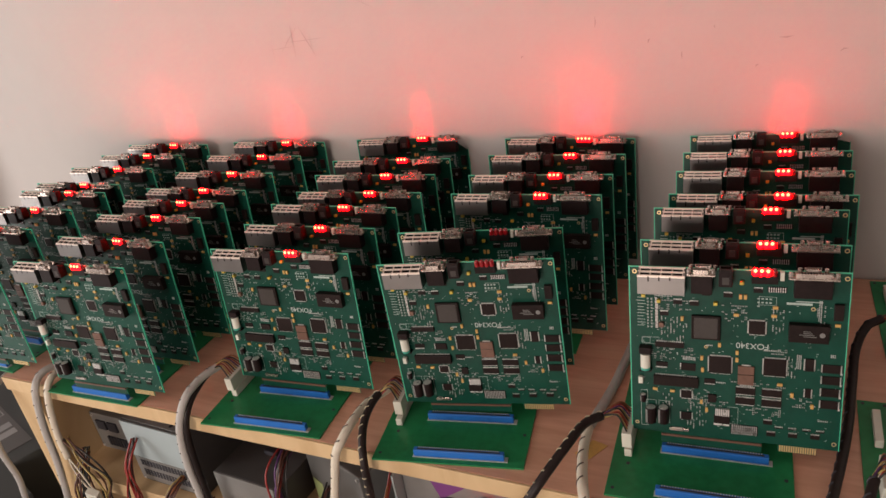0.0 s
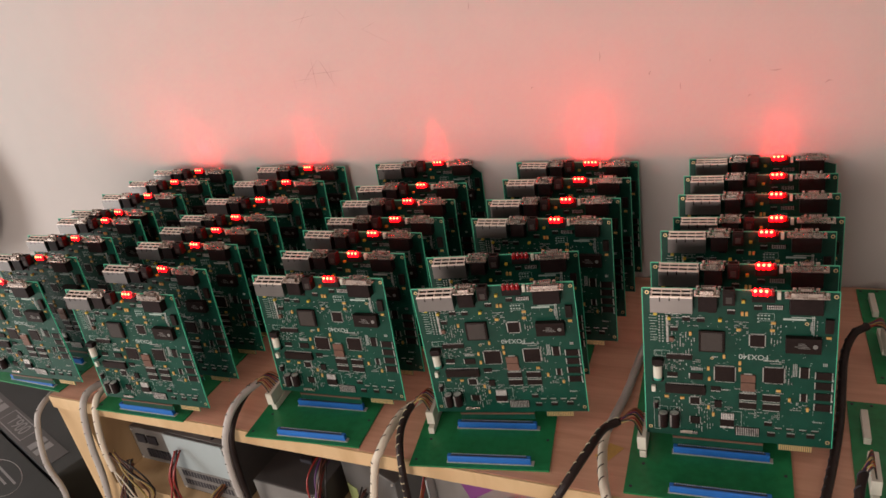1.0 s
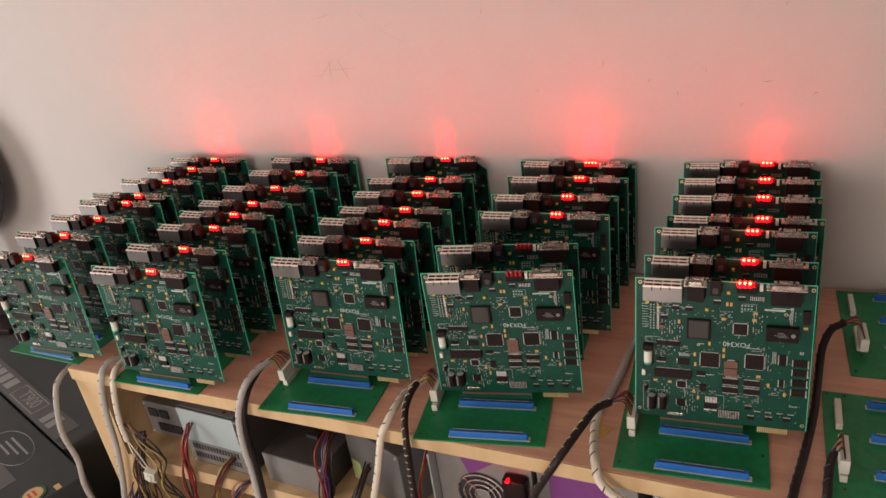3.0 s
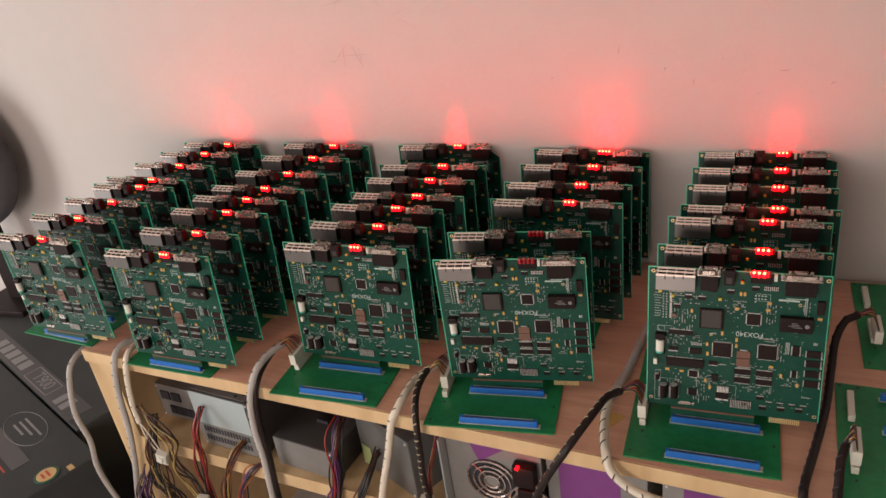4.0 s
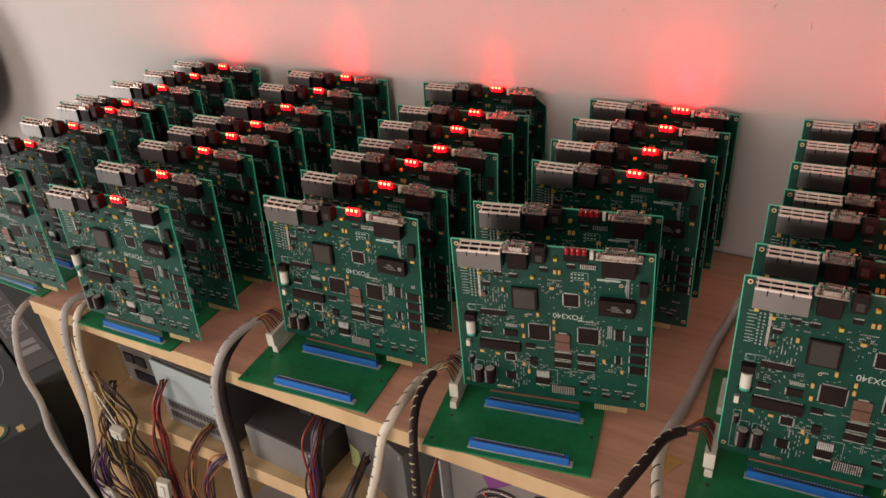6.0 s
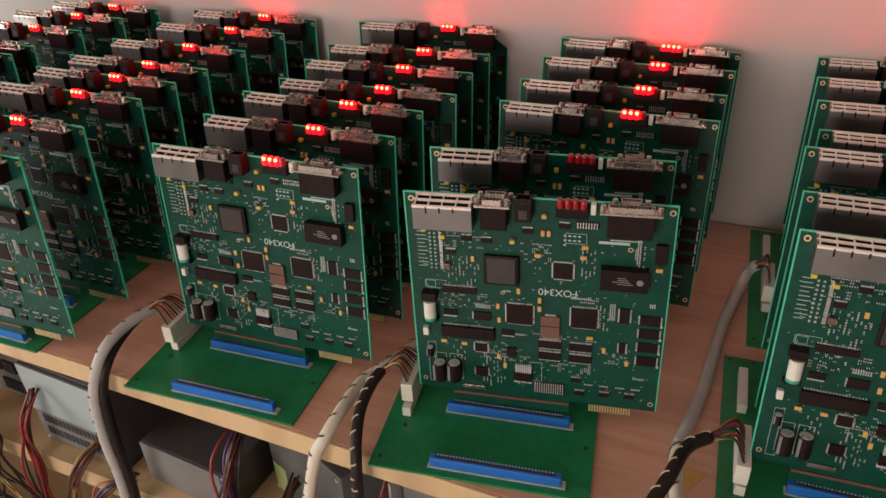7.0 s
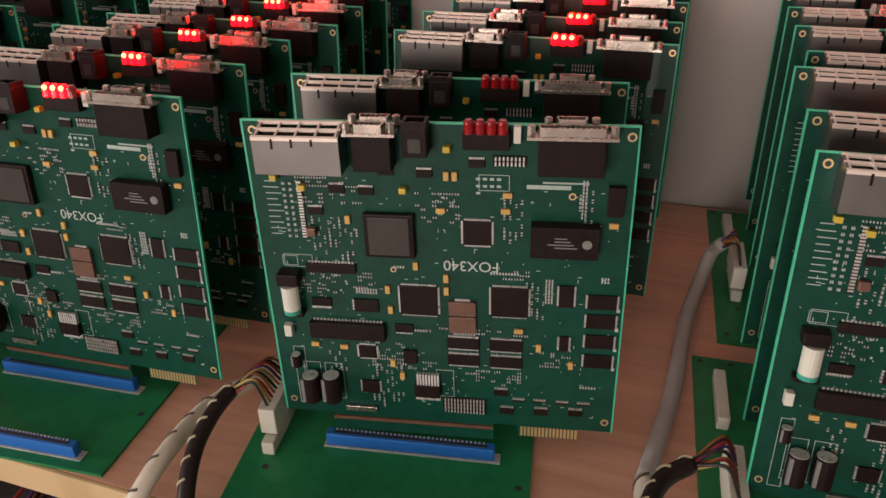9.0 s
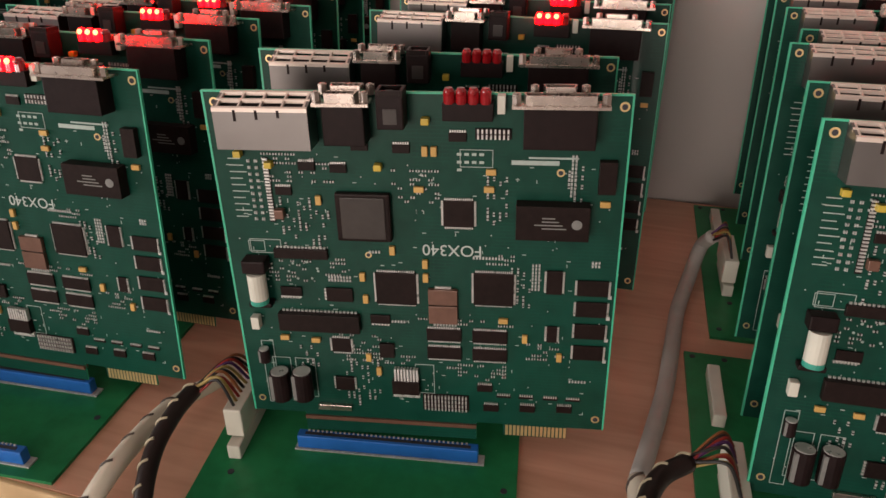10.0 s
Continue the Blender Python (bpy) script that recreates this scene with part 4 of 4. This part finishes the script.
def power_unit(m, w, d, h, label, body, front=None, fans=(), slots=(), purple=None, top_slots=False):
    u = thing("power_unit", m, label, "power supply", "power units under the table")
    one("case", body, u, 0, w, 0, d, 0, h, bevel=0.002)
    if front:
        x0, x1, z0, z1, material, text = front
        one("front_plate", material, u, x0, x1, -0.0025, -0.0002, z0, z1, bevel=0.0006, label=text)
    for x, z, r in fans:
        # flat dark disc takes the place of the shade behind the guard
        o = part("fan_opening", *_b(lambda bm: cyl(bm, (x, -0.0003, z), r * 1.04, 0.0012, "y", 28)), M_DARK, u, "dark round fan opening")
        part("fan_hub", *_b(lambda bm: cyl(bm, (x, -0.0012, z), r * 0.3, 0.002, "y", 18)), M_PSU, o)
        bm = bmesh.new()
        grille(bm, x, z, r, -0.0035)
        part("fan_guard", bm, M_STEEL, o, "wire fan guard")
    for x0, x1, z0, z1 in slots:
        # dark bar laid on the sheet, for the shade in an open vent
        one("vent_slot", M_DARK, u, x0, x1, -0.0034, -0.0026 if front else 0.0002, z0, z1)
    if purple:
        x0, x1, z0, z1, corner = purple
        bm = bmesh.new()
        pts = ((x0, z1), (x0 + corner, z0), (x1, z1 - 0.2 * (z1 - z0))) if corner else ((x0, z0), (x1, z0), (x1, z1), (x0, z1))
        f = bm.faces.new([bm.verts.new((a, -0.0004, b)) for a, b in pts])
        for v in [g for g in bmesh.ops.extrude_face_region(bm, geom=[f])["geom"] if isinstance(g, bmesh.types.BMVert)]:
            v.co.y += 0.0008
        part("sticker", bm, M_PURPLE, u, "purple printed sticker")
    for x, z in ((0.006, 0.006), (w - 0.006, 0.006), (0.006, h - 0.006), (w - 0.006, h - 0.006)):
        part("screw", *_b(lambda bm: cyl(bm, (x, -0.001, z), 0.0024, 0.002, "y", 10)), M_TIN, u)
    return u


power_unit(pose(-1.02, 0.045, SHELF, 0, 0, -6), 0.158, 0.16, 0.085, "dusty grey power unit with vent slots on the shelf", M_PSU,
           slots=[(0.014 + 0.03 * i, 0.038 + 0.03 * i, 0.05, 0.07) for i in range(2)] + [(0.1 + 0.0075 * i, 0.105 + 0.0075 * i, 0.046, 0.074) for i in range(6)] + [(0.03 + 0.0075 * i, 0.035 + 0.0075 * i, 0.014, 0.034) for i in range(15)])
vent = power_unit(pose(-0.868, -0.014, SHELF, 0, 0, -7), 0.15, 0.15, 0.136, "grey power unit with a pale front plate on the shelf", M_PSUD, front=(0, 0.142, 0.058, 0.1355, M_PSUL, "pale blue-grey front plate"))
one("lower_plate", M_PSU, vent, 0.0, 0.142, -0.0012, -0.0002, 0.004, 0.056, label="grey slotted lower plate")
# slots are laid-on bars too, dark in place of shaded cuts
for z in (0.038, 0.016):
    for k in range(16):
        one("vent_slot", M_DARK, vent, 0.012 + 0.0075 * k, 0.0172 + 0.0075 * k, -0.0017, -0.0011, z, z + 0.013)
one("top_lid", M_PSU, vent, 0.002, 0.14, 0.004, 0.146, 0.1362, 0.1372, label="grey sheet lid with punched holes")
# dark discs on the uncut lid paint in the shade of punched holes
for x, y in ((0.112, 0.012), (0.126, 0.02), (0.118, 0.03)):
    part("punched_hole", *_b(lambda bm: cyl(bm, (x, y, 0.1374), 0.0035, 0.0006, seg=12)), M_DARK, vent)
b_unit = power_unit(pose(-0.682, -0.03, SHELF, 0, 0, -8), 0.138, 0.2, 0.066, "dark grey power unit lying flat on the shelf", M_PSUD, front=(0, 0.128, 0.0, 0.0655, M_PSU, "plain grey front plate"))
one("latch", M_DARK, b_unit, 0.06, 0.085, 0.06, 0.068, 0.0662, 0.074, bevel=0.001)
power_unit(pose(-0.69, 0.15, SHELF, 0, 0, -6), 0.17, 0.14, 0.1, "dusty dark power unit at the back of the shelf", M_PSUD)
askew = power_unit(pose(-0.518, 0.005, SHELF, 0, 0, -26), 0.15, 0.16, 0.13, "plain grey power unit turned askew on the shelf", M_PSUM)
one("label_sheet", M_LABEL, askew, 0.004, 0.03, -0.0013, -0.0003, 0.004, 0.05, label="creased yellow-green paper label")
fan_unit = power_unit(pose(-0.317, -0.052, SHELF, 0, 0, -5), 0.165, 0.15, 0.158, "silver power unit with two fan openings and purple sticker", M_PSU, fans=((0.078, 0.075, 0.043), (0.142, 0.045, 0.036)), purple=(0.04, 0.105, 0.112, 0.157, 0.018))
one("pale_flap", M_PSUL, fan_unit, -0.004, -0.001, -0.02, 0.1, 0.0, 0.157, label="pale blue-white side flap")
power_unit(pose(-0.145, -0.066, SHELF, 0, 0, -5), 0.155, 0.15, 0.158, "silver power unit with a large purple sticker", M_PSU, purple=(0.02, 0.115, 0.06, 0.15, 0))
power_unit(pose(0.03, -0.08, SHELF, 0, 0, -5), 0.165, 0.15, 0.15, "silver power unit with a purple sticker and vents", M_PSU, purple=(0.03, 0.1, 0.09, 0.145, 0))
sw = thing("power_connector", pose(-0.185, -0.085, 0.655, 0, 0, -5), "black power connector with a lit red pilot lamp", "connector")
one("body", M_BLACK, sw, -0.012, 0.025, 0, 0.018, -0.03, 0.012, bevel=0.003)
one("lower_body", M_BLACK, sw, -0.004, 0.03, -0.004, 0.018, -0.055, -0.0305, bevel=0.003)
part("pilot_lamp", *_b(lambda bm: cyl(bm, (0.0, -0.003, 0.016), 0.0021, 0.007, "y", 12)), M_LIT, sw, "glowing red pilot lamp")
floor_unit = power_unit(pose(-1.2, 0.06, 0.25, 0, 0, -5), 0.094, 0.12, 0.105, "silver power unit with a purple sticker beside the leg", M_PSUL, fans=((0.062, 0.04, 0.034),), purple=(0.02, 0.06, 0.07, 0.1, 0.02))
crate = thing("black_crate", pose(-1.202, 0.056, 0, 0, 0, -5), "plain black carton standing on the floor", "box")
one("carton", M_CARTON, crate, 0, 0.098, 0, 0.15, 0, 0.2495, bevel=0.003)

# ------------------------------------------------------------------ cartons and chair beside the table
CART = pose(-1.205, -0.01, 0, 0, 0, -23)
ct = thing("black_carton", CART, "big black printed carton with grey lettering on the floor", "box")
one("carton", M_CARTON, ct, -1.0, -0.1, 0.0, 0.29, 0, 0.45, bevel=0.003)
one("strip", M_CARTONL, ct, -0.99, -0.15, 0.002, 0.062, 0.4502, 0.451, label="dark grey printed strip")
text_mesh("lettering", "T900", 0.046, M_PRINT, ct, Matrix.Translation((-0.383, 0.032, 0.4512)) @ pose(0, 0, 0), "grey printed letters")
bm = bmesh.new()
for x0, x1, y0, y1 in ((-0.46, -0.31, 0.008, 0.0105), (-0.46, -0.31, 0.053, 0.0555), (-0.46, -0.4575, 0.0106, 0.0529), (-0.3125, -0.31, 0.0106, 0.0529)):
    box(bm, x0, x1, y0, y1, 0.4511, 0.4515)
part("letter_frame", bm, M_PRINT, ct)
for i in range(5):
    one("print_bar", M_PRINT, ct, -0.71 + i * 0.046, -0.676 + i * 0.046, 0.014, 0.05, 0.4511, 0.4516)
one("print_block", M_PRINT, ct, -0.27, -0.245, 0.01, 0.052, 0.4511, 0.4516)
one("print_block", M_PRINT, ct, -0.235, -0.21, 0.01, 0.052, 0.4511, 0.4516)
ct2 = thing("black_carton", CART, "black printed carton with a round gold and green medal", "box")
one("carton", M_CARTON, ct2, -0.7, 0.03, -0.34, -0.006, 0, 0.448, bevel=0.003)
bm = bmesh.new()
tube(bm, [Vector((-0.222 + 0.085 * math.cos(i * math.tau / 32), -0.073 + 0.042 * math.sin(i * math.tau / 32), 0.4483)) for i in range(33)], 0.0008, 5)
part("oval_outline", bm, M_PRINT, ct2)
for i in range(3):
    one("print_bar", M_PRINT, ct2, -0.262, -0.162 - 0.02 * i, -0.061 - i * 0.014, -0.056 - i * 0.014, 0.4482, 0.4487)
one("grey_band", M_CARTONL, ct2, -0.42, -0.09, -0.15, -0.11, 0.4482, 0.4488)
med = part("medal", *_b(lambda bm: cyl(bm, (-0.006, -0.106, 0.449), 0.027, 0.002, "z", 28)), M_MEDAL, ct2, "round dark green medal print")
part("medal_face", *_b(lambda bm: cyl(bm, (-0.006, -0.106, 0.4504), 0.021, 0.001, "z", 24)), M_GOLDPRINT, med)
part("medal_mark", *_b(lambda bm: (box(bm, -0.018, 0.006, -0.105, -0.1, 0.4509, 0.4513), box(bm, -0.016, 0.004, -0.116, -0.111, 0.4509, 0.4513))), M_RED, med)
one("gold_tab", M_GOLDPRINT, ct2, 0.006, 0.026, -0.068, -0.056, 0.4482, 0.449)
one("orange_line", M_RED, ct2, -0.4, -0.1, -0.165, -0.161, 0.4482, 0.4486)
one("pink_band", M_WOODTOP, ct2, -0.3, -0.02, -0.27, -0.2, 0.4482, 0.4488)

chair = thing("chair_back", pose(-1.985, 0.465, 0, 0, 0, 3), "black padded chair back propped on a carton by the wall", "chair")
bm = bmesh.new()
bmesh.ops.create_uvsphere(bm, u_segments=32, v_segments=20, radius=1)


def bulge(k, e):
    return math.copysign(abs(k) ** e, k)


for v in bm.verts:
    c = v.co.copy()
    v.co = Vector((0.22 * bulge(c.x, 0.95), 0.05 * bulge(c.y, 0.7) + 0.02 * c.x ** 2, 0.935 + 0.21 * bulge(c.z, 0.95)))
part("backrest", bm, M_CHAIR, chair, smooth=True)
one("back_post", M_BLACK, chair, -0.03, 0.03, 0.03, 0.06, 0.46, 0.9, bevel=0.006)
one("foot_plate", M_BLACK, chair, -0.1, 0.1, -0.05, 0.08, 0.4515, 0.47, bevel=0.004)
